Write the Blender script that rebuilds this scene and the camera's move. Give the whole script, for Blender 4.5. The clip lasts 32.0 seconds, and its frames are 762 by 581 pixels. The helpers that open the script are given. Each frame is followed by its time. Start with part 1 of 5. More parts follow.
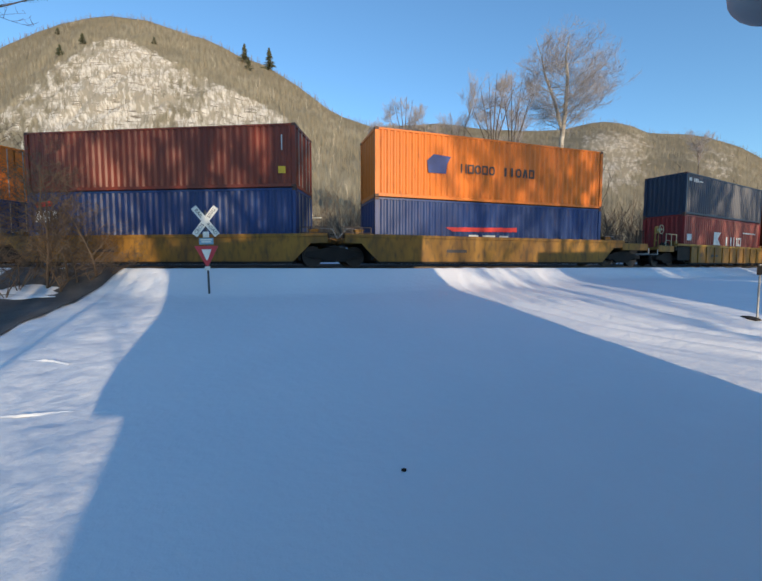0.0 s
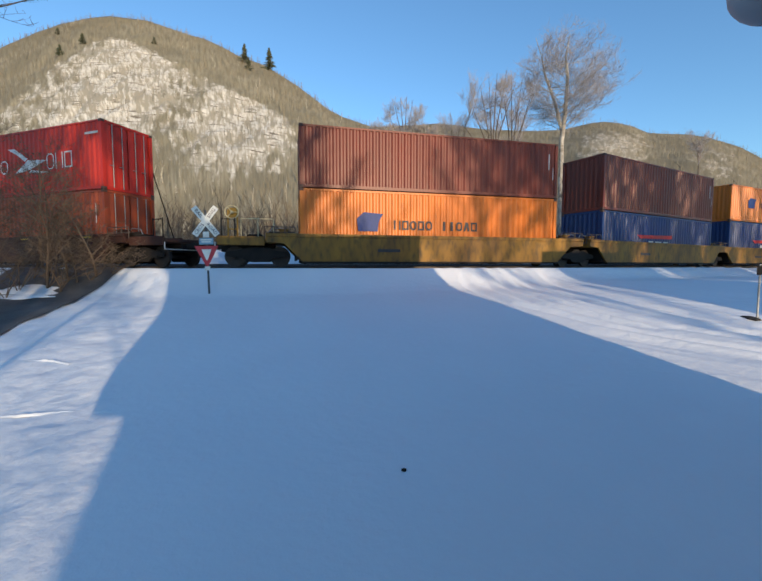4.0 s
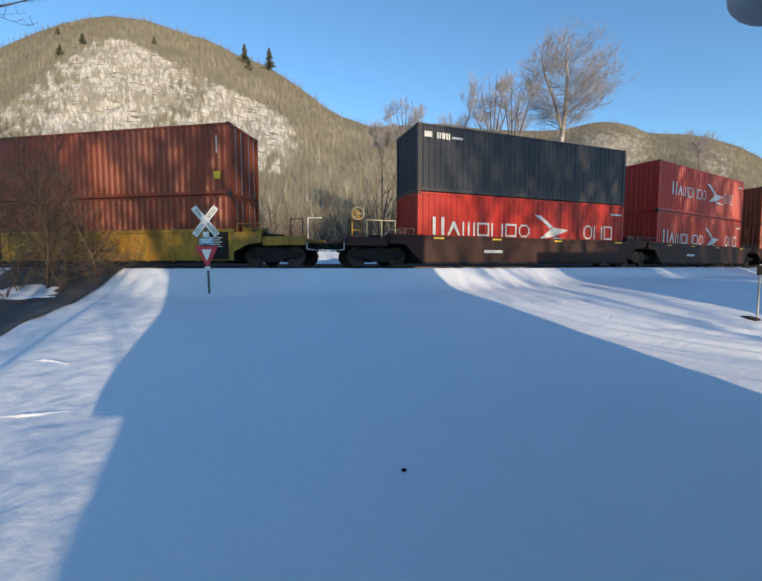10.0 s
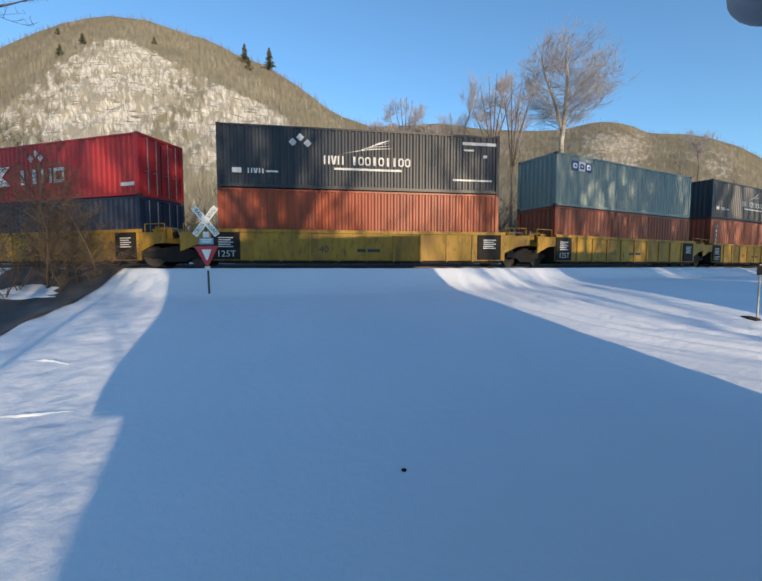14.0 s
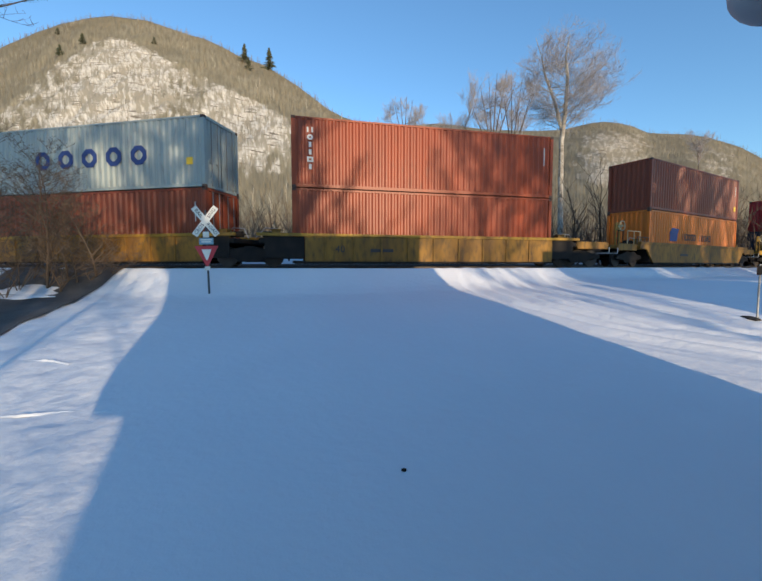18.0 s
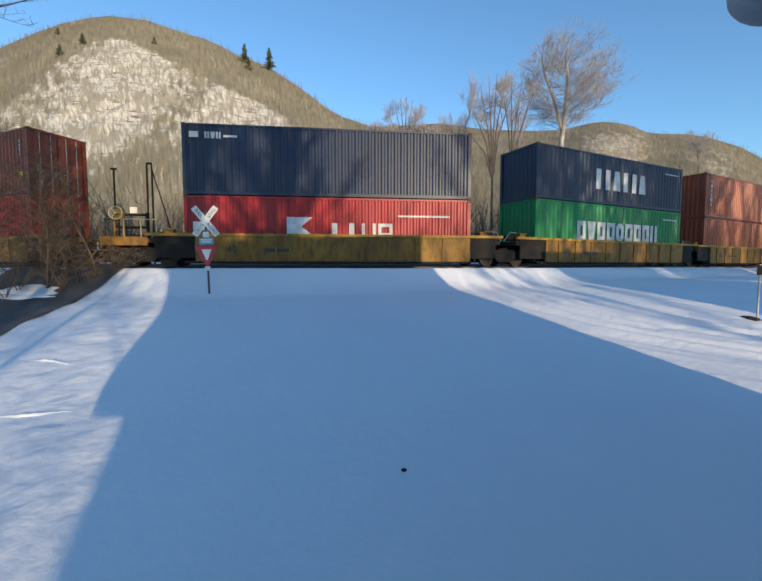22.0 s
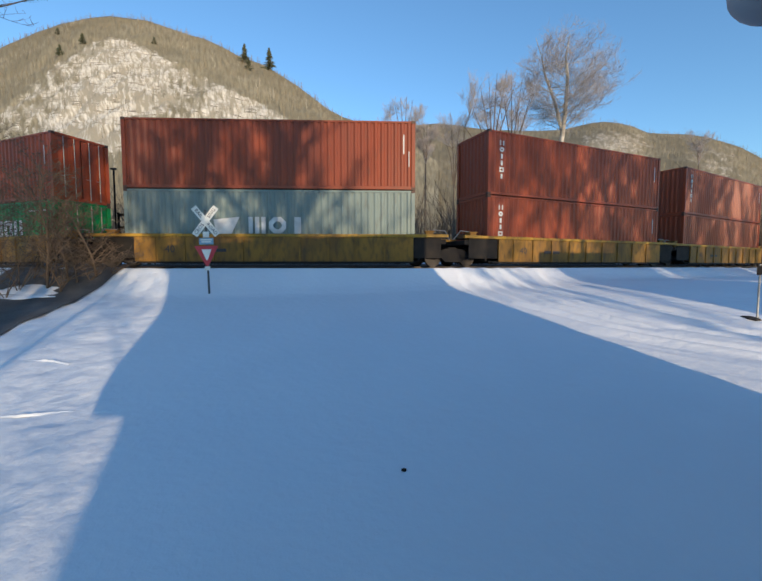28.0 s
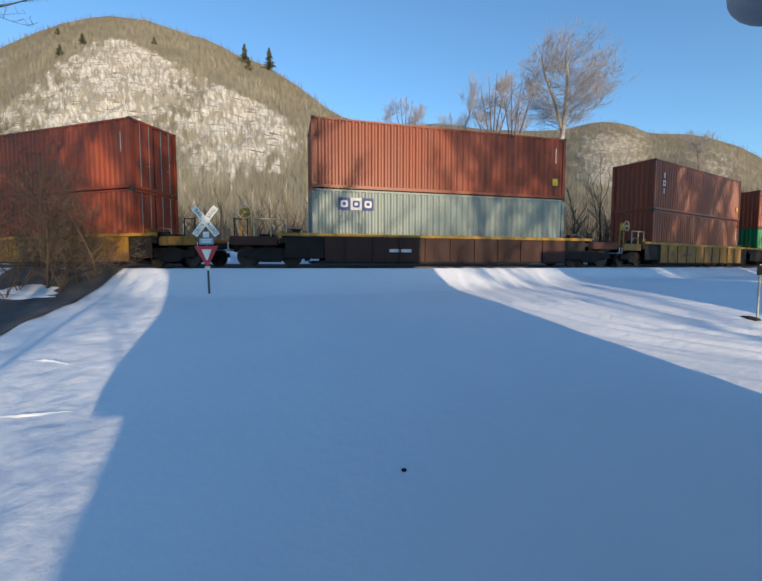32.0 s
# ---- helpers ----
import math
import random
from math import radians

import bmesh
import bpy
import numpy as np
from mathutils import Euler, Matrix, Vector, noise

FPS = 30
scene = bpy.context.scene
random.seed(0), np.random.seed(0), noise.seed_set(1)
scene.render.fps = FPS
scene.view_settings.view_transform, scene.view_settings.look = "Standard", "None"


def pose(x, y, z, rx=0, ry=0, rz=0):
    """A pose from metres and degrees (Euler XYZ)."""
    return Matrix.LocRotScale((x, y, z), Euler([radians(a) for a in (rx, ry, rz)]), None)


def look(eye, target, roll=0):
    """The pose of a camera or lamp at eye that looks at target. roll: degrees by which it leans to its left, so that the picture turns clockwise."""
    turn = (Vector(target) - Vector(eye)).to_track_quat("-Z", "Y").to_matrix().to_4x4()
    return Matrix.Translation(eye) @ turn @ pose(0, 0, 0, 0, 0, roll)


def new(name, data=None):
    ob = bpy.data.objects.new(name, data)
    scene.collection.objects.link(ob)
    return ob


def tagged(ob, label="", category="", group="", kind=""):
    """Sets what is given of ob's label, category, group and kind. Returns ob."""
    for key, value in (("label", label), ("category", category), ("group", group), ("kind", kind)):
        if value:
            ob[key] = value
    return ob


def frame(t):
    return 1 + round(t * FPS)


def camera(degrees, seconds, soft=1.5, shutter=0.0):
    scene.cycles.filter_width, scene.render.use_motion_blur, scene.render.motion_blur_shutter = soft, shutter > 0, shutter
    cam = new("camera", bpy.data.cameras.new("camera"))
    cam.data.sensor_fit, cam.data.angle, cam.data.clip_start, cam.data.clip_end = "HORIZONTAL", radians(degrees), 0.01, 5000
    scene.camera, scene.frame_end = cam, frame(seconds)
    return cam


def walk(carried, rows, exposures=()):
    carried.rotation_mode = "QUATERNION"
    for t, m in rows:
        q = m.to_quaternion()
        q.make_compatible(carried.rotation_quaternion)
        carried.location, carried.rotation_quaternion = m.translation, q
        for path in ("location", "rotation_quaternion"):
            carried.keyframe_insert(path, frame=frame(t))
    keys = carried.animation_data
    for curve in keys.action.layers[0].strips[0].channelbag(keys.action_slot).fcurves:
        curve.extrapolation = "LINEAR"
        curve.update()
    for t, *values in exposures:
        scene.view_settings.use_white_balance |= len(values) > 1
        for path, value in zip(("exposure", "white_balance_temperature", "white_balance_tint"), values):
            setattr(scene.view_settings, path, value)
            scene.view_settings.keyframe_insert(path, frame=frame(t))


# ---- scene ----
# one field of view for the whole clip; the camera hangs still on a house wall
cam = camera(88.84, 32.0, soft=1.7)
EYE = (0.0, 0.0, 0.06)
CAM_POSE = look(EYE, (0.0, 100.0, 0.06 - 6.5))
walk(cam, [(0.0, CAM_POSE), (32.0, CAM_POSE)], exposures=[(0.0, 0.65, 5750, 6.5), (32.0, 0.65, 5750, 6.5)])

# ---- world and sun ----
SUN_EL = radians(7.9)
SUN_H = Vector((0.42, -0.907, 0.0)).normalized()      # towards the sun, level
world = bpy.data.worlds.new("world")
scene.world = world
world.use_nodes = True
wn = world.node_tree
sky = wn.nodes.new("ShaderNodeTexSky")
sky.sky_type = "NISHITA"
sky.sun_disc = False
sky.sun_elevation = SUN_EL
sky.sun_rotation = math.atan2(SUN_H.x, SUN_H.y)
sky.air_density, sky.dust_density, sky.ozone_density = 1.0, 0.15, 2.6
bg = wn.nodes["Background"]
bg.inputs["Strength"].default_value = 0.182
wn.links.new(sky.outputs[0], bg.inputs["Color"])
sun = new("sun", bpy.data.lights.new("sun", "SUN"))
sun.data.energy = 3.15
sun.data.angle = radians(0.53)
sun.data.color = (1.0, 0.72, 0.43)
sun.matrix_world = look(tuple(SUN_H * 60 + Vector((0, 0, 60 * math.tan(SUN_EL)))), (0, 0, 0))


# ---- materials ----
def mat(name, col, col2=None, rough=0.6, metal=0.0, scale=3.0, fine=40.0, bump=0.15, dirt=None, dirt_amount=0.0, stretch=(1, 1, 1), vary=0.0, spec=0.5, bdist=0.02):
    """A surface with broad and fine colour change, dirt streaks and relief, in metres."""
    m = bpy.data.materials.new(name)
    m.use_nodes = True
    nt = m.node_tree
    N, L = nt.nodes, nt.links
    bs = N["Principled BSDF"]
    tc = N.new("ShaderNodeTexCoord")
    mp = N.new("ShaderNodeMapping")
    mp.inputs["Scale"].default_value = stretch
    L.new(tc.outputs["Object"], mp.inputs[0])
    n1, n2 = N.new("ShaderNodeTexNoise"), N.new("ShaderNodeTexNoise")
    n1.inputs["Scale"].default_value, n2.inputs["Scale"].default_value = scale, fine
    n1.inputs["Detail"].default_value, n2.inputs["Detail"].default_value = 5, 4
    L.new(mp.outputs[0], n1.inputs[0])
    L.new(mp.outputs[0], n2.inputs[0])
    r1 = N.new("ShaderNodeMapRange")
    r1.inputs[1].default_value, r1.inputs[2].default_value = 0.35, 0.68
    L.new(n1.outputs[0], r1.inputs[0])
    mx = N.new("ShaderNodeMix")
    mx.data_type = "RGBA"
    col2 = col2 or tuple(c * 0.72 for c in col)
    mx.inputs[6].default_value, mx.inputs[7].default_value = (*col, 1), (*col2, 1)
    L.new(r1.outputs[0], mx.inputs[0])
    out = mx.outputs[2]
    if dirt:
        r2 = N.new("ShaderNodeMapRange")
        r2.inputs[1].default_value, r2.inputs[2].default_value = 0.62 - 0.25 * dirt_amount, 0.78
        L.new(n2.outputs[0], r2.inputs[0])
        m2 = N.new("ShaderNodeMix")
        m2.data_type = "RGBA"
        m2.inputs[7].default_value = (*dirt, 1)
        L.new(out, m2.inputs[6])
        L.new(r2.outputs[0], m2.inputs[0])
        out = m2.outputs[2]
    if vary:
        oi = N.new("ShaderNodeObjectInfo")
        hs = N.new("ShaderNodeHueSaturation")
        r3 = N.new("ShaderNodeMapRange")
        r3.inputs[3].default_value, r3.inputs[4].default_value = 1 - vary, 1 + vary
        L.new(oi.outputs["Random"], r3.inputs[0])
        L.new(r3.outputs[0], hs.inputs["Value"])
        L.new(out, hs.inputs["Color"])
        out = hs.outputs[0]
    L.new(out, bs.inputs["Base Color"])
    bs.inputs["Roughness"].default_value = rough
    bs.inputs["Metallic"].default_value = metal
    bs.inputs["Specular IOR Level"].default_value = spec
    if bump:
        bp = N.new("ShaderNodeBump")
        bp.inputs["Strength"].default_value = bump
        bp.inputs["Distance"].default_value = bdist
        L.new(n2.outputs[0], bp.inputs["Height"])
        L.new(bp.outputs[0], bs.inputs["Normal"])
    return m


def paint(name, col, fade=0.75, rough=0.40, spec=0.25):
    # weathered container paint with rusty scuffs and streaks that run down
    return mat(name, col, tuple(c * fade + 0.012 for c in col), rough=rough, spec=spec, scale=0.8, fine=7.0, bump=0.08, dirt=tuple(0.55 * c + 0.45 * d for c, d in zip(col, (0.09, 0.055, 0.04))), dirt_amount=0.3, stretch=(1, 1, 0.22))


PAINT = {
    "rust": paint("rust_red_paint", (0.285, 0.054, 0.018)),
    "brown": paint("brown_red_paint", (0.225, 0.048, 0.019)),
    "maroon": paint("maroon_paint", (0.17, 0.034, 0.019)),
    "orange": paint("orange_paint", (0.62, 0.165, 0.014), 0.85),
    "blue": paint("blue_paint", (0.018, 0.045, 0.16)),
    "navy": paint("navy_paint", (0.020, 0.032, 0.068), 0.75),
    "slate": paint("slate_paint", (0.025, 0.031, 0.042), 0.75),
    "red": paint("bright_red_paint", (0.42, 0.022, 0.011), 0.85),
    "crimson": paint("crimson_paint", (0.33, 0.018, 0.022), 0.85),
    "grey": paint("grey_green_paint", (0.19, 0.235, 0.215), 0.85),
    "white": paint("off_white_paint", (0.36, 0.38, 0.33), 0.88),
    "silver": paint("pale_grey_paint", (0.32, 0.37, 0.36), 0.86),
    "green": paint("green_paint", (0.010, 0.19, 0.055), 0.85),
    "darkred": paint("dark_red_paint", (0.22, 0.02, 0.02)),
}
M_WHITE = mat("white_marking", (0.62, 0.62, 0.60), (0.42, 0.42, 0.41), rough=0.6, bump=0.0)
M_INKBLUE = mat("dark_blue_marking", (0.02, 0.045, 0.19), rough=0.6, bump=0.0)
M_INKRED = mat("red_marking", (0.55, 0.02, 0.015), rough=0.6, bump=0.0)
M_INKDARK = mat("dark_marking", (0.035, 0.03, 0.035), rough=0.6, bump=0.0)
M_DECAL = mat("yellow_decal", (0.75, 0.50, 0.02), rough=0.5, bump=0.0)
M_CAST = mat("steel_casting", (0.10, 0.055, 0.04), rough=0.6, metal=0.3, fine=60)
M_ROD = mat("galvanised_rod", (0.30, 0.29, 0.28), rough=0.45, metal=0.6, fine=60)
M_YEL = mat("weathered_yellow_paint", (0.29, 0.150, 0.024), (0.16, 0.082, 0.022), rough=0.6, scale=1.2, fine=6, spec=0.25, bump=0.1, dirt=(0.075, 0.05, 0.025), dirt_amount=0.6, stretch=(1, 1, 0.4))
M_YELB = mat("bright_yellow_paint", (0.39, 0.228, 0.028), (0.22, 0.122, 0.024), rough=0.55, scale=1.2, fine=6, spec=0.25, bump=0.1, dirt=(0.14, 0.09, 0.03), dirt_amount=0.4, stretch=(1, 1, 0.4))
M_OXIDE = mat("brown_car_paint", (0.058, 0.023, 0.016), (0.036, 0.017, 0.013), spec=0.25, rough=0.65, scale=1.2, fine=9, bump=0.1, dirt=(0.04, 0.03, 0.025), dirt_amount=0.4, stretch=(1, 1, 0.4))
M_BLACK = mat("grimy_black_steel", (0.013, 0.012, 0.012), (0.026, 0.021, 0.017), rough=0.75, spec=0.2, scale=2, fine=25, bump=0.15)
M_WHEEL = mat("grimy_wheel_steel", (0.05, 0.04, 0.034), (0.03, 0.025, 0.022), rough=0.6, metal=0.3, fine=40, bump=0.1)
M_DECKPAINT = mat("cream_safety_paint", (0.55, 0.48, 0.28), (0.38, 0.32, 0.18), rough=0.6, scale=2, fine=20, bump=0.05)
M_STEEL = mat("worn_rail_steel", (0.10, 0.08, 0.068), (0.06, 0.046, 0.038), rough=0.6, metal=0.4, fine=60, bump=0.1)
M_TIE = mat("creosoted_timber", (0.06, 0.045, 0.035), (0.09, 0.07, 0.055), rough=0.85, scale=4, fine=40, bump=0.4, vary=0.25)
M_BALLAST = mat("dark_ballast", (0.032, 0.028, 0.026), (0.06, 0.053, 0.047), rough=0.95, scale=6, fine=22, bump=1.0, bdist=0.05)
M_BARK = mat("grey_brown_bark", (0.135, 0.105, 0.08), (0.085, 0.065, 0.05), rough=0.9, scale=2, fine=30, bump=0.4)
M_TWIG = mat("grey_twig_bark", (0.37, 0.335, 0.325), (0.25, 0.225, 0.215), rough=0.9, scale=1, fine=20, bump=0.0)
M_SYC = mat("pale_sycamore_bark", (0.50, 0.46, 0.40), (0.24, 0.205, 0.165), rough=0.85, scale=1.3, fine=5, bump=0.2, dirt=(0.16, 0.13, 0.10), dirt_amount=0.5)
M_SYCLIMB = mat("grey_sycamore_limb", (0.22, 0.195, 0.17), (0.13, 0.11, 0.09), rough=0.9, scale=1.5, fine=8, bump=0.1)
M_THICK = mat("brown_thicket_bark", (0.14, 0.105, 0.072), (0.085, 0.064, 0.045), rough=0.95, scale=0.05, fine=1, bump=0.0)
M_BRUSH = mat("dark_shrub_bark", (0.14, 0.098, 0.064), (0.080, 0.057, 0.038), rough=0.9, scale=1, fine=20, bump=0.0)
M_WOOD = mat("hill_tree_bark", (0.235, 0.205, 0.145), (0.165, 0.142, 0.10), rough=0.95, scale=0.02, fine=0.5, bump=0.0)
M_PALE = mat("pale_trunk_bark", (0.50, 0.455, 0.36), (0.36, 0.32, 0.25), rough=0.95, scale=0.1, fine=2, bump=0.0)
# dark needles, with the haze of distance mixed into their colour
M_CONIF = mat("hazed_conifer_needles", (0.055, 0.064, 0.034), (0.08, 0.085, 0.048), rough=0.9, scale=0.5, fine=3, bump=0.0)
M_ROAD = mat("wet_gravel_lane", (0.065, 0.062, 0.060), (0.135, 0.128, 0.122), rough=0.75, scale=0.9, fine=12, bump=0.6, dirt=(0.16, 0.16, 0.16), dirt_amount=0.1, bdist=0.03)
M_SIDING = mat("pale_house_siding", (0.55, 0.53, 0.48), (0.48, 0.46, 0.42), rough=0.7, scale=1, fine=12, bump=0.1)
M_ROOF = mat("dark_shingle_roof", (0.07, 0.065, 0.06), (0.05, 0.045, 0.045), rough=0.9, scale=2, fine=14, bump=0.3)
M_PLASTIC = mat("grey_lamp_plastic", (0.34, 0.34, 0.36), (0.28, 0.28, 0.30), rough=0.5, scale=6, fine=60, bump=0.03)
M_GALV = mat("galvanised_post", (0.33, 0.34, 0.34), (0.24, 0.25, 0.25), rough=0.5, metal=0.5, scale=4, fine=40, bump=0.08)
M_POST = mat("dark_weathered_post", (0.085, 0.09, 0.095), (0.06, 0.062, 0.065), rough=0.7, metal=0.2, scale=4, fine=40, bump=0.08)
M_SIGN = mat("reflective_white_sheet", (0.80, 0.78, 0.70), (0.70, 0.68, 0.60), rough=0.45, scale=6, fine=30, bump=0.0)
M_SIGNRED = mat("reflective_red_sheet", (0.50, 0.02, 0.04), (0.42, 0.02, 0.035), rough=0.45, scale=6, fine=30, bump=0.0)
M_SIGNBLUE = mat("pale_blue_plate", (0.22, 0.36, 0.46), (0.18, 0.31, 0.41), rough=0.5, scale=6, fine=30, bump=0.0)


def snow_material():
    m = bpy.data.materials.new("wind_packed_snow")
    m.use_nodes = True
    N, L = m.node_tree.nodes, m.node_tree.links
    bs = N["Principled BSDF"]
    tc = N.new("ShaderNodeTexCoord")
    n1, n2, n3 = (N.new("ShaderNodeTexNoise") for _ in range(3))
    for n, s, d in ((n1, 0.55, 5), (n2, 5.0, 6), (n3, 60.0, 3)):
        n.inputs["Scale"].default_value, n.inputs["Detail"].default_value = s, d
        L.new(tc.outputs["Object"], n.inputs[0])
    mx = N.new("ShaderNodeMix")
    mx.data_type = "RGBA"
    mx.inputs[6].default_value, mx.inputs[7].default_value = (0.76, 0.785, 0.825, 1), (0.83, 0.85, 0.88, 1)
    L.new(n1.outputs[0], mx.inputs[0])
    L.new(mx.outputs[2], bs.inputs["Base Color"])
    bs.inputs["Roughness"].default_value = 0.75
    bs.inputs["Specular IOR Level"].default_value = 0.25
    b1, b2 = N.new("ShaderNodeBump"), N.new("ShaderNodeBump")
    b1.inputs["Strength"].default_value, b1.inputs["Distance"].default_value = 0.42, 0.06
    b2.inputs["Strength"].default_value, b2.inputs["Distance"].default_value = 0.2, 0.01
    L.new(n2.outputs[0], b1.inputs["Height"])
    L.new(n3.outputs[0], b2.inputs["Height"])
    L.new(b1.outputs[0], b2.inputs["Normal"])
    L.new(b2.outputs[0], bs.inputs["Normal"])
    return m


def hill_material(name, litter, litter2, rock, rock2, crack):
    """Leaf litter under bare woods, and bare rock where the attribute 'rock' says so."""
    m = bpy.data.materials.new(name)
    m.use_nodes = True
    N, L = m.node_tree.nodes, m.node_tree.links
    bs = N["Principled BSDF"]
    tc = N.new("ShaderNodeTexCoord")
    at = N.new("ShaderNodeAttribute")
    at.attribute_name = "rock"
    # across the slope and up it, so that trunks and joints in the rock stand upright
    br = N.new("ShaderNodeAttribute")
    br.attribute_name = "bearing"
    sp = N.new("ShaderNodeSeparateXYZ")
    L.new(tc.outputs["Object"], sp.inputs[0])

    def upright(sx, sz):
        cb = N.new("ShaderNodeCombineXYZ")
        L.new(br.outputs["Fac"], cb.inputs[0])
        L.new(sp.outputs[2], cb.inputs[2])
        mp = N.new("ShaderNodeMapping")
        mp.inputs["Scale"].default_value = (sx, 1, sz)
        L.new(cb.outputs[0], mp.inputs[0])
        return mp.outputs[0]

    def tex(s, d, src):
        n = N.new("ShaderNodeTexNoise")
        n.inputs["Scale"].default_value, n.inputs["Detail"].default_value = s, d
        L.new(src, n.inputs[0])
        return n.outputs[0]

    def ramp(src, a, b):
        r = N.new("ShaderNodeMapRange")
        r.inputs[1].default_value, r.inputs[2].default_value = a, b
        L.new(src, r.inputs[0])
        return r.outputs[0]

    def mix(fac, a, b):
        x = N.new("ShaderNodeMix")
        x.data_type = "RGBA"
        for i, v in ((6, a), (7, b)):
            if isinstance(v, tuple):
                x.inputs[i].default_value = (*v, 1)
            else:
                L.new(v, x.inputs[i])
        L.new(fac, x.inputs[0])
        return x.outputs[2]

    broad, mid, fine = tex(0.05, 4, tc.outputs["Object"]), tex(0.42, 8, upright(1, 0.42)), tex(1.4, 5, upright(1, 0.30))
    stems = tex(1.1, 6, upright(1, 0.14))
    ground = mix(ramp(stems, 0.40, 0.62), mix(ramp(broad, 0.35, 0.65), tuple(c * 1.2 for c in litter), litter2), tuple(c * 0.7 for c in litter))
    # pale faces with grey streaks, a few dark ledges, and scrub that hangs in the clefts
    face = mix(ramp(fine, 0.36, 0.60), rock2, rock)
    ledge = tex(1.0, 4, upright(0.16, 1.3))
    face = mix(ramp(ledge, 0.57, 0.64), face, crack)
    cleft, patch = tex(1.0, 6, upright(1, 0.20)), tex(0.17, 3, upright(1, 0.6))
    both = N.new("ShaderNodeMath")
    both.operation = "MULTIPLY_ADD"
    both.inputs[1].default_value = 0.8
    L.new(patch, both.inputs[0])
    L.new(cleft, both.inputs[2])
    scrub = tuple(0.55 * a + 0.45 * b for a, b in zip(litter, rock2))
    stone = mix(ramp(both.outputs[0], 0.83, 0.99), face, scrub)
    md = N.new("ShaderNodeMath")
    md.operation = "MULTIPLY_ADD"
    L.new(mid, md.inputs[0])
    md.inputs[1].default_value = 1.6
    L.new(at.outputs["Fac"], md.inputs[2])
    L.new(mix(ramp(md.outputs[0], 1.20, 1.42), ground, stone), bs.inputs["Base Color"])
    bs.inputs["Roughness"].default_value = 0.95
    bs.inputs["Specular IOR Level"].default_value = 0.15
    b = N.new("ShaderNodeBump")
    b.inputs["Strength"].default_value, b.inputs["Distance"].default_value = 0.35, 1.0
    L.new(fine, b.inputs["Height"])
    L.new(b.outputs[0], bs.inputs["Normal"])
    return m


M_SNOW = snow_material()
M_HILL = hill_material("wooded_limestone_hill", (0.25, 0.222, 0.155), (0.205, 0.18, 0.122), (0.64, 0.60, 0.52), (0.40, 0.36, 0.295), (0.15, 0.125, 0.095))
M_HILL2 = hill_material("brown_wooded_hill", (0.215, 0.188, 0.13), (0.17, 0.147, 0.10), (0.44, 0.40, 0.33), (0.27, 0.235, 0.18), (0.11, 0.09, 0.065))


# ---- mesh helpers ----
def part(name, bm, material, parent, label="", smooth=False):
    """Links a bmesh, or a ready mesh, as one mesh object under a thing or a part."""
    if isinstance(bm, bpy.types.Mesh):
        me = bm
    else:
        me = bpy.data.meshes.new(name)
        bm.to_mesh(me)
        bm.free()
        me.materials.append(material)
    if smooth:
        me.shade_smooth()
    ob = new(name, me)
    ob.parent = parent
    if label:
        ob["label"] = label
    return ob


def thing(name, label, category, m=None, group="", kind=""):
    ob = new(name)
    ob.empty_display_size = 0.3
    if m is not None:
        ob.matrix_world = m
    return tagged(ob, label, category, group, kind)


def box(bm, x0, x1, y0, y1, z0, z1):
    v = [bm.verts.new(c) for c in ((x0, y0, z0), (x1, y0, z0), (x1, y1, z0), (x0, y1, z0), (x0, y0, z1), (x1, y0, z1), (x1, y1, z1), (x0, y1, z1))]
    for f in ((3, 2, 1, 0), (4, 5, 6, 7), (0, 1, 5, 4), (1, 2, 6, 5), (2, 3, 7, 6), (3, 0, 4, 7)):
        bm.faces.new([v[i] for i in f])
    return v


def boxes(*dims, bevel=0.0):
    bm = bmesh.new()
    for d in dims:
        box(bm, *d)
    if bevel:
        bmesh.ops.bevel(bm, geom=bm.edges[:], offset=bevel, segments=1, affect="EDGES")
    return bm


def rod(bm, a, b, r, n=8, r2=None):
    a, b = Vector(a), Vector(b)
    q = (b - a).to_track_quat("Z", "Y")
    r2 = r if r2 is None else r2
    ring = []
    for p, rr in ((a, r), (b, r2)):
        ring.append([bm.verts.new(p + q @ Vector((math.cos(i * math.tau / n) * rr, math.sin(i * math.tau / n) * rr, 0))) for i in range(n)])
    for i in range(n):
        j = (i + 1) % n
        bm.faces.new((ring[0][i], ring[0][j], ring[1][j], ring[1][i]))
    bm.faces.new(ring[0][::-1])
    bm.faces.new(ring[1])


def rods(*items, n=8):
    bm = bmesh.new()
    for a, b, r in items:
        rod(bm, a, b, r, n)
    return bm


def prism(pts, y0, y1):
    """A plate with the outline pts in x and z, from y0 to y1."""
    bm = bmesh.new()
    a = [bm.verts.new((x, y0, z)) for x, z in pts]
    b = [bm.verts.new((x, y1, z)) for x, z in pts]
    bm.faces.new(a)
    bm.faces.new(b[::-1])
    for i in range(len(pts)):
        j = (i + 1) % len(pts)
        bm.faces.new((a[j], a[i], b[i], b[j]))
    bmesh.ops.recalc_face_normals(bm, faces=bm.faces[:])
    return bm


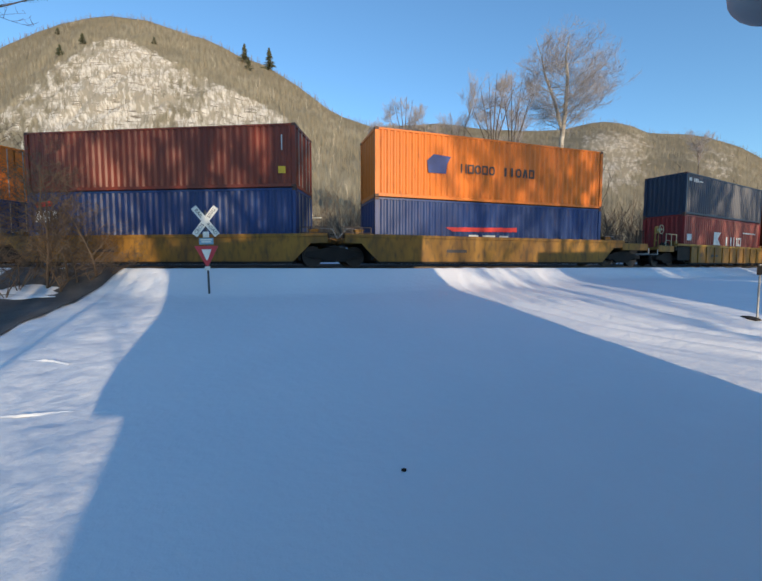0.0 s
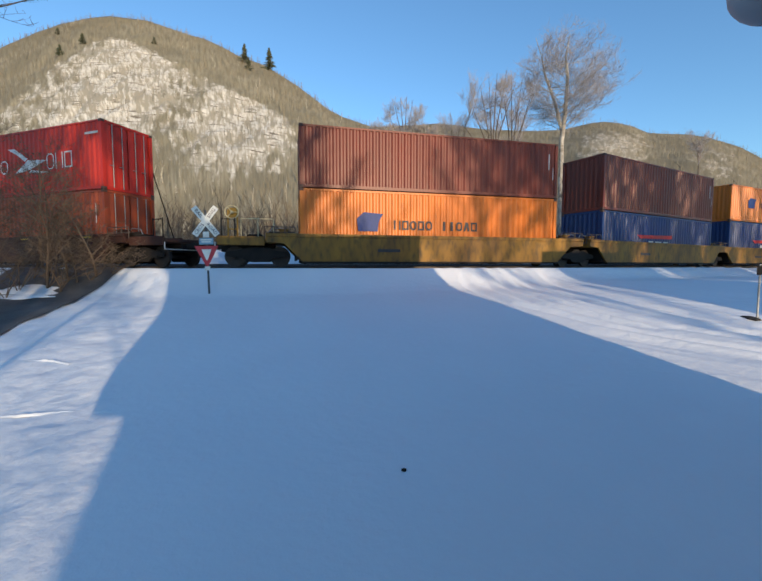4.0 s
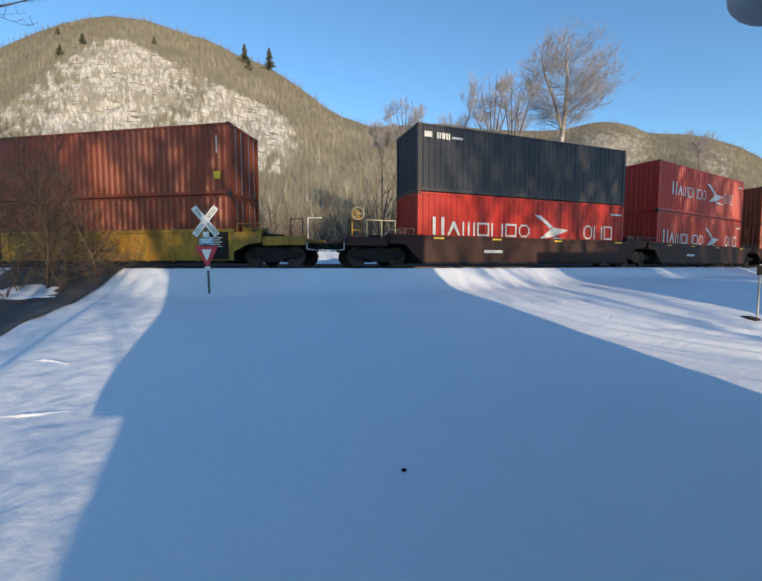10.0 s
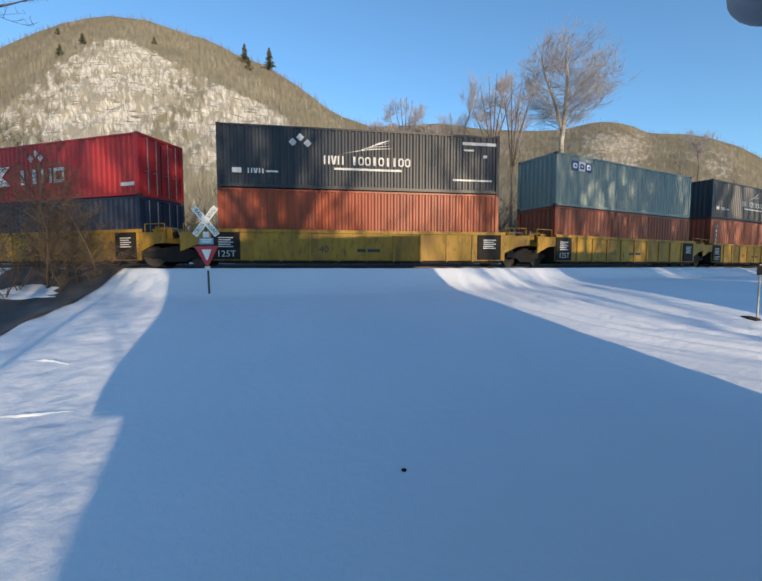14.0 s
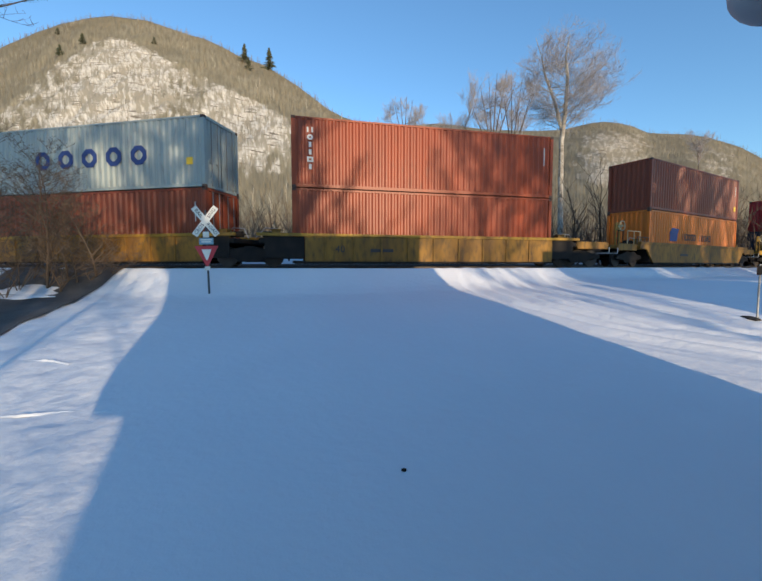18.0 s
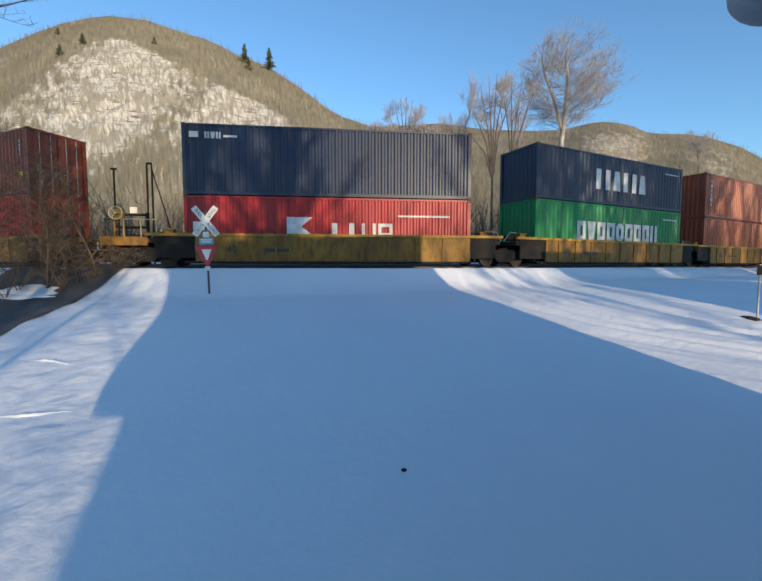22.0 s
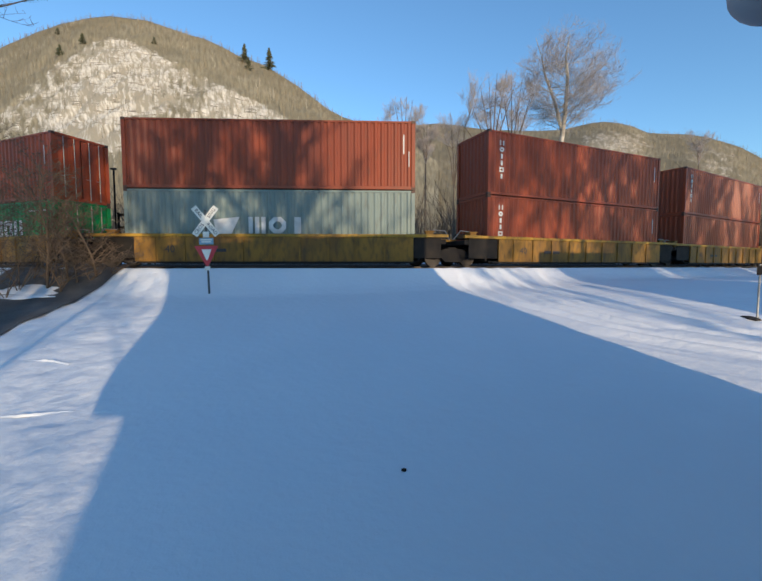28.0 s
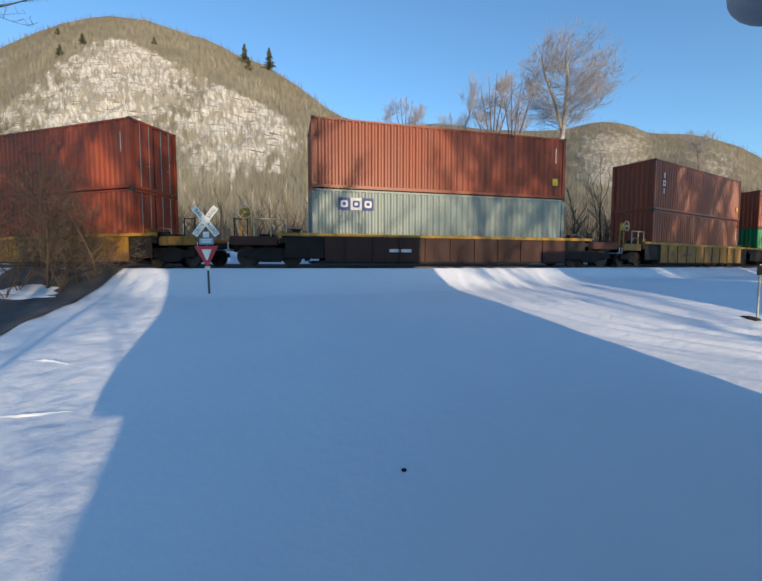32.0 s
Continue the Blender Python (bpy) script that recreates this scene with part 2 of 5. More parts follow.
def raw_mesh(name, verts, quads, material, smooth=False):
    """A mesh from numpy arrays of points and of four-cornered faces."""
    me = bpy.data.meshes.new(name)
    nv, nf = len(verts), len(quads)
    me.vertices.add(nv)
    me.vertices.foreach_set("co", np.ascontiguousarray(verts, dtype=np.float32).ravel())
    me.loops.add(nf * 4)
    me.loops.foreach_set("vertex_index", np.ascontiguousarray(quads, dtype=np.int32).ravel())
    me.polygons.add(nf)
    me.polygons.foreach_set("loop_start", np.arange(0, nf * 4, 4, dtype=np.int32))
    me.polygons.foreach_set("use_smooth", np.full(nf, smooth))
    me.update(calc_edges=True)
    me.materials.append(material)
    return me


def tubes(segs, sides=3):
    """Open tapered tubes round the segments (x0 y0 z0 x1 y1 z1 r0 r1)."""
    segs = np.asarray(segs, dtype=np.float64)
    a, b, r0, r1 = segs[:, 0:3], segs[:, 3:6], segs[:, 6], segs[:, 7]
    d = b - a
    d /= np.linalg.norm(d, axis=1)[:, None] + 1e-9
    up = np.where(np.abs(d[:, 2:3]) > 0.9, np.array([[1.0, 0, 0]]), np.array([[0, 0, 1.0]]))
    u = np.cross(d, up)
    u /= np.linalg.norm(u, axis=1)[:, None] + 1e-9
    w = np.cross(d, u)
    n = len(segs)
    verts = np.zeros((n, 2, sides, 3))
    for k in range(sides):
        c, s = math.cos(k * math.tau / sides), math.sin(k * math.tau / sides)
        o = u * c + w * s
        verts[:, 0, k] = a + o * r0[:, None]
        verts[:, 1, k] = b + o * r1[:, None]
    base = (np.arange(n) * 2 * sides)[:, None]
    quads = np.stack([np.stack([base[:, 0] + k, base[:, 0] + (k + 1) % sides, base[:, 0] + sides + (k + 1) % sides, base[:, 0] + sides + k], axis=1) for k in range(sides)], axis=1)
    return verts.reshape(-1, 3), quads.reshape(-1, 4)


def stem_tube(segs, sides=6):
    """One closed tapered tube along a chain of segments that follow each other."""
    segs = np.asarray(segs, dtype=np.float64)
    P = np.vstack([segs[:1, 0:3], segs[:, 3:6]])
    R = np.concatenate([segs[:1, 6], segs[:, 7]])
    D = np.gradient(P, axis=0)
    D /= np.linalg.norm(D, axis=1)[:, None] + 1e-9
    ref = np.eye(3)[int(np.argmin(np.abs(D.mean(axis=0))))]
    u = np.cross(D, ref)
    u /= np.linalg.norm(u, axis=1)[:, None] + 1e-9
    w = np.cross(D, u)
    a = np.arange(sides) * math.tau / sides
    verts = P[:, None, :] + R[:, None, None] * (u[:, None, :] * np.cos(a)[None, :, None] + w[:, None, :] * np.sin(a)[None, :, None])
    n = len(P)
    k = np.arange(sides)
    quads = [np.stack([i * sides + k, i * sides + (k + 1) % sides, (i + 1) * sides + (k + 1) % sides, (i + 1) * sides + k], axis=1) for i in range(n - 1)]
    return verts.reshape(-1, 3), np.concatenate(quads)


def grow(rng, height, radius, levels=4, kids=5, spread=0.7, lift=0.25, bare=0.3, shrink=0.62, wander=0.12, lean=(0, 0), coarse=False, tip=0.004, limbs=None, shrink2=None):
    """Segments of a bare tree: a wandering trunk, limbs, boughs and twigs. Returns one list per level."""
    out = [[] for _ in range(levels)]

    def limb(p, d, length, r, lev):
        steps = 2 if coarse else max(2, 6 - lev)
        pts, rad = [p], [r]
        for i in range(steps):
            d = (d + Vector((rng.gauss(0, wander), rng.gauss(0, wander), rng.gauss(0, wander * 0.6) + lift * 0.12))).normalized()
            q = pts[-1] + d * (length / steps)
            rr = r * (1 - 0.82 * (i + 1) / steps)
            out[lev].append((*pts[-1], *q, rad[-1], rr))
            pts.append(q)
            rad.append(rr)
        if lev + 1 >= levels:
            return
        start = bare if lev == 0 else 0.2
        n = (limbs or kids + 3) if lev == 0 else max(3, kids - lev + 1)
        for k in range(n):
            f = start + (1 - start) * (k + rng.random()) / n
            i = min(int(f * steps), steps - 1)
            g = f * steps - i
            at = pts[i].lerp(pts[i + 1], min(g, 1.0))
            az = rng.random() * math.tau
            side = Vector((math.cos(az), math.sin(az), rng.uniform(-0.1, 0.5)))
            nd = (d * (1 - spread) + side * spread + Vector((0, 0, lift))).normalized()
            limb(at, nd, length * (shrink if lev == 0 else shrink2 or shrink) * (1.15 - 0.55 * f) * rng.uniform(0.75, 1.15), max(rad[i] * 0.55, tip), lev + 1)

    limb(Vector((0, 0, 0)), Vector((lean[0], lean[1], 1)).normalized(), height, radius, 0)
    return out


# ---- the plan: a railway that bends away at both ends of the view ----
V = 14.626
HEADING = (-0.1345, -0.2739, 0.5298, 0.3433)
DEV = {0: -0.24, 1: 0.2, 2: 0.07, 3: -0.1, 6: -0.08, 9: -0.09, 10: 0.03, 11: -0.03, 12: -0.1, 14: -0.12, 17: -0.06, 22: -0.04, 25: -0.1, 28: -0.13, 30: 0.01, 31: 0.1, 32: 0.16}
_g = np.arange(-620, 680, 0.1)
_h = np.polyval(HEADING, (np.clip(_g, -17, 42) - 12) / 25)
_h = np.where(_g < -17, _h * np.clip((_g + 60) / 43, 0, 1), np.where(_g > 42, 0.2 + (_h - 0.2) * np.clip((90 - _g) / 48, 0, 1), _h))
_x, _y = np.cumsum(np.cos(_h)) * 0.1, np.cumsum(np.sin(_h)) * 0.1
_k = int(np.argmin(np.abs(_g)))
_x, _y = _x - _x[_k] - 4.6147, _y - _y[_k] + 16.2928


def near_line(s):
    """The line along which the near sides of the load run."""
    return np.interp(s, _g, _x), np.interp(s, _g, _y)


def track(s, off=1.22):
    """A point beside the line at s, off metres away from the house."""
    x, y = near_line(s)
    h = np.interp(s, _g, _h)
    return x - np.sin(h) * off, y + np.cos(h) * off, h


def riding(s):
    """The pose of a car whose middle stands at s."""
    ax, ay, _ = track(s - 5.0)
    bx, by, _ = track(s + 5.0)
    return Matrix.Translation(((ax + bx) / 2, (ay + by) / 2, 0)) @ Matrix.Rotation(math.atan2(by - ay, bx - ax), 4, "Z")


_TS = np.linspace(-25, 60, 341)
_TX, _TY, _TH = track(_TS)


def track_distance(x, y):
    """How far from the track's middle, on the house's side positive."""
    x, y = np.asarray(x, float), np.asarray(y, float)
    shape = x.shape
    x, y = x.ravel(), y.ravel()
    best = np.full(x.shape, 1e9)
    sign = np.ones(x.shape)
    for a, b, h in zip(_TX[::3], _TY[::3], _TH[::3]):
        d = np.hypot(x - a, y - b)
        nearer = d < best
        best = np.where(nearer, d, best)
        sign = np.where(nearer, np.sign((x - a) * math.sin(h) - (y - b) * math.cos(h)), sign)
    return (best * sign).reshape(shape)


def ground_z(x, y):
    """Height of the ground: a field that climbs from the house to the railway bank."""
    x, y = np.asarray(x, float), np.asarray(y, float)
    d = track_distance(x, y)
    field = np.interp(y, [-80, -5, 3, 6, 9, 12, 14, 17, 25], [-4.5, -2.7, -2.6, -2.25, -1.75, -1.25, -0.95, -0.62, -0.6])
    near = np.interp(d, [0, 1.5, 1.9, 2.3, 3.8, 5.0, 9.0], [-0.22, -0.20, -0.07, -0.06, -0.97, -2.0, -9.0])
    front = np.logaddexp(field * 7, near * 7) / 7
    back = np.interp(-d, [0, 2.2, 4.5, 9, 30], [-0.22, -0.25, -1.0, -1.2, -0.8])
    return np.where(d > 0, front, back)


def gz(x, y):
    return float(ground_z(np.array([x]), np.array([y]))[0])


# ---- ground ----
def axis_steps(lo, hi, a, b, fine, grow_by=1.18):
    out = list(np.arange(a, b + 1e-6, fine))
    st, v = fine, a
    while v > lo:
        st *= grow_by
        v -= st
        out.insert(0, v)
    st, v = fine, b
    while v < hi:
        st *= grow_by
        v += st
        out.append(v)
    return np.array(out)


def grid_mesh(name, X, Y, Z, material, smooth=True):
    r, c = X.shape
    idx = np.arange(r * c).reshape(r, c)
    quads = np.stack([idx[:-1, :-1], idx[:-1, 1:], idx[1:, 1:], idx[1:, :-1]], axis=-1).reshape(-1, 4)
    return raw_mesh(name, np.stack([X, Y, Z], axis=-1).reshape(-1, 3), quads, material, smooth)


def lumps(x, y, f, seed):
    """Smooth uneven waves, about one high."""
    r = np.random.RandomState(seed)
    z = np.zeros_like(x)
    for k in range(7):
        a = r.rand() * math.tau
        q = f * (0.6 + 1.4 * r.rand())
        z += np.sin((x * math.cos(a) + y * math.sin(a)) * q + r.rand() * 6.28) * (0.6 + 0.4 * np.sin((x * math.sin(a) - y * math.cos(a)) * q * 0.7 + r.rand() * 6.28))
    return z / 4.0


def rut_line(x, y, pts, width, depth):
    """A wheel rut with a raised lip along a bent line."""
    best = np.full(x.shape, 1e9)
    for (ax, ay), (bx, by) in zip(pts[:-1], pts[1:]):
        t = np.clip(((x - ax) * (bx - ax) + (y - ay) * (by - ay)) / ((bx - ax) ** 2 + (by - ay) ** 2), 0, 1)
        best = np.minimum(best, np.hypot(x - ax - t * (bx - ax), y - ay - t * (by - ay)))
    return -depth * np.exp(-(best / width) ** 2) + 0.45 * depth * np.exp(-((best - 2.1 * width) / width) ** 2)


def build_ground():
    gx = axis_steps(-1500, 1500, -13.5, 17.0, 0.10)
    gy = axis_steps(-300, 2500, 2.6, 18.5, 0.09)
    X, Y = np.meshgrid(gx, gy)
    Z = ground_z(X, Y)
    left = np.clip((-2.0 - X - 0.38 * (Y - 3)) / 2.0, 0, 1)
    right = np.clip((X + 0.36 * Y - 7.6) / 1.5, 0, 1)
    inside = np.clip((19 - Y) / 2, 0, 1) * np.clip((Y - 1) / 2, 0, 1)
    Z += inside * (0.012 * lumps(X, Y, 1.0, 1) + 0.004 * lumps(X, Y, 6.0, 2))
    Z += inside * left * (0.020 * lumps(X, Y, 3.2, 3) + 0.024 * np.clip(lumps(X + 0.4 * Y, Y * 1.5, 6.0, 4), -1, 0.25) + 0.032 * np.clip(lumps(X - 0.5 * Y, Y * 1.4, 11.0, 7) - 0.45, 0, 1))
    Z += inside * right * (0.008 * lumps(X, Y, 3.0, 5) + 0.003 * lumps(X, Y, 8.0, 6))
    for k, off in enumerate((0.0, 0.8, 1.5, 2.1, 2.6, 3.3, 3.9)):
        lane = [(3.2 + off, 17.5), (3.4 + off, 15.0), (4.2 + off, 12.6), (6.0 + off, 10.2), (8.6 + off, 8.4), (13.0 + off, 6.6), (19 + off, 5)]
        Z += inside * np.clip((17.0 - Y) / 4.0, 0.2, 1) * rut_line(X, Y, lane, 0.16, (0.09, 0.06, 0.10, 0.07, 0.11, 0.06, 0.08)[k])
    run = [(2.7, 17.5), (2.9, 15.0), (3.7, 12.6), (5.5, 10.2), (8.1, 8.4), (12.5, 6.6), (18.5, 5)]
    across = np.full(X.shape, 1e9)
    for (ax, ay), (bx, by) in zip(run[:-1], run[1:]):
        f = np.clip(((X - ax) * (bx - ax) + (Y - ay) * (by - ay)) / ((bx - ax) ** 2 + (by - ay) ** 2), 0, 1)
        across = np.minimum(across, np.hypot(X - ax - f * (bx - ax), Y - ay - f * (by - ay)))
    along = 0.85 * X - 0.5 * Y
    Z += inside * right * np.clip((17.0 - Y) / 4.0, 0.15, 1) * (0.030 * lumps(across * 5.0, along * 0.5, 1.0, 41) + 0.022 * lumps(across * 11.0, along * 1.3, 1.0, 42) + 0.005 * lumps(across * 9.0, along * 4.0, 1.0, 43))
    ob = new("ground", grid_mesh("ground", X, Y, Z, M_SNOW))
    tagged(ob, "snow-covered field with soft lumps and wheel ruts", "snow", kind="structure")


build_ground()


def snow_ridge(*pts):
    """A crisp little crust of wind-blown snow along a bent line."""
    rng = random.Random(int(pts[0][1] * 100))
    P = []
    for (ax, ay), (bx, by) in zip(pts[:-1], pts[1:]):
        n = max(2, int(math.hypot(bx - ax, by - ay) / 0.06))
        P += [(ax + (bx - ax) * k / n, ay + (by - ay) * k / n) for k in range(n)]
    P.append(pts[-1])
    X, Y, Z = [], [], []
    for k, (x, y) in enumerate(P):
        h = 0.028 * rng.uniform(0.3, 1.0) * min(1, k / 4, (len(P) - 1 - k) / 4)
        y += rng.uniform(-0.012, 0.012)
        X.append([x, x, x, x])
        Y.append([y - 0.035, y - 0.012, y + 0.015, y + 0.09])
        z = [gz(x, v) for v in Y[-1]]
        Z.append([z[0] - 0.01, z[1] + h * 0.9, z[2] + h, z[3] - 0.01])
    tagged(new("snow_ridge", grid_mesh("snow_ridge", np.array(X), np.array(Y), np.array(Z) + 0.006, M_SNOW)), "low crust of wind-blown snow on the field", "snow ridge", group="snow crusts", kind="structure")


snow_ridge((-5.87, 5.85), (-5.45, 5.88), (-5.15, 5.97), (-4.85, 6.0))
snow_ridge((-7.23, 7.97), (-6.91, 7.97), (-6.35, 7.8))
snow_ridge((-5.76, 7.7), (-5.42, 7.63))
snow_ridge((-4.52, 6.01), (-4.22, 5.98))


def strip(name, rows, material, label, category, thick=0.03):
    """A thin laid surface from rows of points (x, y) across, set on the ground."""
    P = np.array(rows, float)
    X, Y = P[..., 0], P[..., 1]
    Z = ground_z(X, Y) + thick
    return tagged(new(name, grid_mesh(name, X, Y, Z, material)), label, category, kind="structure")


# the lane that climbs to the crossing, and its gravel
lane_rows = []
for y in np.arange(4.0, 17.2, 0.3):
    w = 0.08 * math.sin(y * 1.7) + 0.05 * math.sin(y * 4.1)
    edge = np.interp(y, [4, 8, 10, 12, 14, 17], [-8.8, -9.1, -9.45, -10.0, -10.2, -10.3])
    lane_rows.append([(x, y) for x in np.linspace(-15.5, edge + w, 26)])
strip("road", lane_rows, M_ROAD, "dark wet gravel lane with thawing snow, climbing to the crossing", "road", 0.045)


def snow_patch(name, cx, cy, rx, ry, seed):
    r = np.random.RandomState(seed)
    a = np.linspace(0, math.tau, 29)
    f = 1 + 0.22 * np.sin(a * 3 + r.rand() * 6) + 0.15 * np.sin(a * 5 + r.rand() * 6)
    q = np.linspace(0.02, 1, 8)[:, None]
    X, Y = cx + q * rx * np.cos(a) * f, cy + q * ry * np.sin(a) * f
    Z = ground_z(X, Y) + 0.05 + 0.07 * (1 - q ** 2)
    tagged(new(name, grid_mesh(name, X, Y, Z, M_SNOW)), "patch of old snow left on the dark gravel lane", "snow patch", kind="structure")


for i, (cx, cy, rx, ry) in enumerate(((-13.2, 14.0, 1.7, 0.55), (-12.2, 13.2, 0.9, 0.3), (-11.4, 9.6, 0.8, 1.0), (-13.6, 12.2, 1.0, 0.3))):
    snow_patch("snow_patch", cx, cy, rx, ry, 20 + i)


# ---- railway ----
def build_track():
    s = np.arange(-60, 70, 0.5)
    rows = []
    for off in (-1.75, -1.5, -1.1, 0, 1.1, 1.5, 2.0, 2.5, 3.4):
        x, y, _ = track(s, 1.22 + off)
        rows.append(np.stack([x, y, np.full_like(x, {-1.75: -0.30, -1.5: -0.17, 2.0: 0.02, 2.5: 0.13, 3.4: -0.7}.get(off, -0.15))], -1))
    P = np.array(rows)
    bed = new("ballast_bed", grid_mesh("ballast_bed", P[..., 0], P[..., 1], P[..., 2], M_BALLAST))
    tagged(bed, "dark stone ballast bed under the rails", "ballast", kind="structure")
    for off in (-0.7175, 0.7175):
        prof = [(-0.07, -0.15), (-0.07, -0.135), (-0.012, -0.12), (-0.012, -0.04), (-0.036, -0.03), (-0.036, 0.0), (0.036, 0.0), (0.036, -0.03), (0.012, -0.04), (0.012, -0.12), (0.07, -0.135), (0.07, -0.15)]
        rr = []
        for dx, z in prof + prof[:1]:
            x, y, _ = track(s, 1.22 + off + dx)
            rr.append(np.stack([x, y, np.full_like(x, z)], -1))
        P = np.array(rr)
        rail = new("rail", grid_mesh("rail", P[..., 0], P[..., 1], P[..., 2], M_STEEL, False))
        tagged(rail, "steel running rail with a brown web", "rail", group="rails of the track", kind="structure")


build_track()


def build_bank():
    s = np.arange(-60, 75, 0.8)
    rows = []
    for off, z in ((4.2, -0.95), (6.4, 0.2), (7.8, 0.95), (9.0, 1.22), (10.4, 1.1), (13.0, 0.1), (16.0, -1.2)):
        x, y, _ = track(s, 1.22 + off)
        rows.append(np.stack([x, y, z + 0.14 * np.sin(s * 0.9 + off) + 0.08 * np.sin(s * 2.3 + 2 * off)], -1))
    P = np.array(rows)
    tagged(new("snow_bank", grid_mesh("snow_bank", P[..., 0], P[..., 1], P[..., 2], M_SNOW)), "low bank of old snow behind the railway", "snow bank", kind="structure")


build_bank()


# ---- hills ----
F, CX, HOR = 800.0, 784.0, 546.0
LEFT_SKY = [(-900, 310), (-500, 225), (-200, 168), (0, 120), (40, 99), (100, 76), (150, 59), (200, 49), (250, 44), (320, 51), (400, 78), (440, 88), (475, 105), (500, 119), (550, 136), (580, 154), (620, 179), (650, 201), (680, 224), (710, 239), (760, 255), (820, 280), (900, 325)]
RIGHT_SKY = [(450, 300), (600, 272), (700, 262), (800, 256), (900, 250), (1000, 262), (1100, 265), (1150, 262), (1180, 255), (1200, 250), (1230, 246), (1260, 249), (1290, 256), (1320, 269), (1400, 272), (1440, 277), (1480, 288), (1510, 297), (1540, 312), (1568, 328), (1700, 365), (2000, 410), (2600, 440)]


def hill_height(col, q, sky, r1, r0, zb, power):
    px, py = np.array(sky, float).T
    top = (HOR - 12 - np.interp(col, px, py)) / F * r1
    return zb + (top - zb) * q ** power


def build_hill(name, sky, cols, r0, r1, zb, power, material, rock, label, seed):
    """A hillside that rises from a foot line to its skyline and falls away behind it."""
    col, q = np.meshgrid(cols, np.concatenate([np.linspace(0, 1, 120), np.linspace(1.03, 1.8, 8)]))
    r = r0 + (r1 - r0) * q
    z = hill_height(col, np.minimum(q, 1), sky, r1, r0, zb, power) - np.clip(q - 1, 0, 1) * 60
    X, Y = (col - CX) / F * r, r
    wob = np.clip(q * 3, 0, 1) * np.clip((1.0 - q) * 6, 0.15, 1)
    z = z + wob * (1.6 * lumps(X, z, 0.12, seed) + 0.9 * lumps(X, z, 0.35, seed + 1))
    rk = rock(col, HOR - (z / r) * F)
    Y = Y + wob * rk * (0.9 * lumps(X, z * 0.5, 0.5, seed + 2) + 0.8 * lumps(X * 1.2, z * 0.9, 1.1, seed + 3))
    me = grid_mesh(name, X, Y, z, material)
    at = me.attributes.new("rock", "FLOAT", "POINT")
    at.data.foreach_set("value", rk.astype(np.float32).ravel())
    ac = me.attributes.new("bearing", "FLOAT", "POINT")
    ac.data.foreach_set("value", (col * 0.16).astype(np.float32).ravel())
    tagged(new(name, me), label, "hill", kind="structure")


def soft(a, b, v):
    t = np.clip((v - a) / (b - a), 0, 1)
    return t * t * (3 - 2 * t)


def rock_left(c, y):
    y = y - 10
    upper = np.interp(c, [-100, 60, 150, 200, 270, 330, 430, 520, 600, 680], [300, 190, 115, 90, 76, 105, 150, 195, 235, 330])
    lower = np.interp(c, [-100, 100, 330, 400, 520, 640], [300, 300, 285, 300, 320, 330])
    return 1.0 * soft(-6, 22, y - upper) * (1 - 0.75 * soft(-60, 90, y - lower)) * soft(-120, 90, c) * (1 - soft(590, 700, c)) * (0.75 + 0.25 * np.sin(c * 0.021 + y * 0.013))


def rock_right(c, y):
    return 0.9 * (np.exp(-((c - 1250) / 75) ** 2) + 0.55 * np.exp(-((c - 1460) / 60) ** 2) * soft(290, 320, y)) * soft(262, 300, y) * (1 - soft(350, 430, y))


build_hill("hillside_cliff", LEFT_SKY, np.arange(-900, 905, 6.0), 62.0, 190.0, -1.5, 1.12, M_HILL, rock_left, "steep wooded hill with a bare pale limestone cliff", 11)
build_hill("hillside_far", RIGHT_SKY, np.arange(450, 2605, 7.0), 85.0, 270.0, -1.5, 1.1, M_HILL2, rock_right, "low brown wooded ridge with a rocky outcrop", 31)


# ---- woods on the hills ----
def template(seed, levels, kids, **kw):
    rng = random.Random(seed)
    return np.array([s for lev in grow(rng, 1.0, 0.022, levels, kids, **kw) for s in lev])


def scatter(name, places, temps, material, label, thick=1.0, seed=0, sides=3):
    """Many bare trees as one object. places: x, y, z, height."""
    r = np.random.RandomState(seed)
    out = []
    for x, y, z, h in places:
        t = temps[r.randint(len(temps))]
        a = r.rand() * math.tau
        c, s = math.cos(a), math.sin(a)
        g = np.empty_like(t)
        for k in (0, 3):
            g[:, k] = (t[:, k] * c - t[:, k + 1] * s) * h + x
            g[:, k + 1] = (t[:, k] * s + t[:, k + 1] * c) * h + y
            g[:, k + 2] = t[:, k + 2] * h + z
        g[:, 6:] = t[:, 6:] * h * thick
        out.append(g)
    v, q = tubes(np.concatenate(out), sides)
    ob = new(name, raw_mesh(name, v, q, material))
    return tagged(ob, label, "woods", kind="stuff")


def hill_places(n, sky, c0, c1, r0, r1, zb, power, rock, hmin, hmax, seed, keep_rock=0.12, qpow=0.8, crest=False):
    r = np.random.RandomState(seed)
    out = []
    while len(out) < n:
        c, q = r.uniform(c0, c1), r.rand() ** qpow
        d = r0 + (r1 - r0) * q
        z = float(hill_height(np.array([c]), 1.0 if crest else q, sky, d if crest else r1, r0, zb, power)[0]) - (0.7 * (r1 - d) * 0.35 if crest else 0.0)
        if rock(np.array([c]), np.array([HOR - z / d * F]))[0] > 0.3 and r.rand() > keep_rock:
            continue
        out.append(((c - CX) / F * d, d, z - 0.6, r.uniform(hmin, hmax)))
    return out


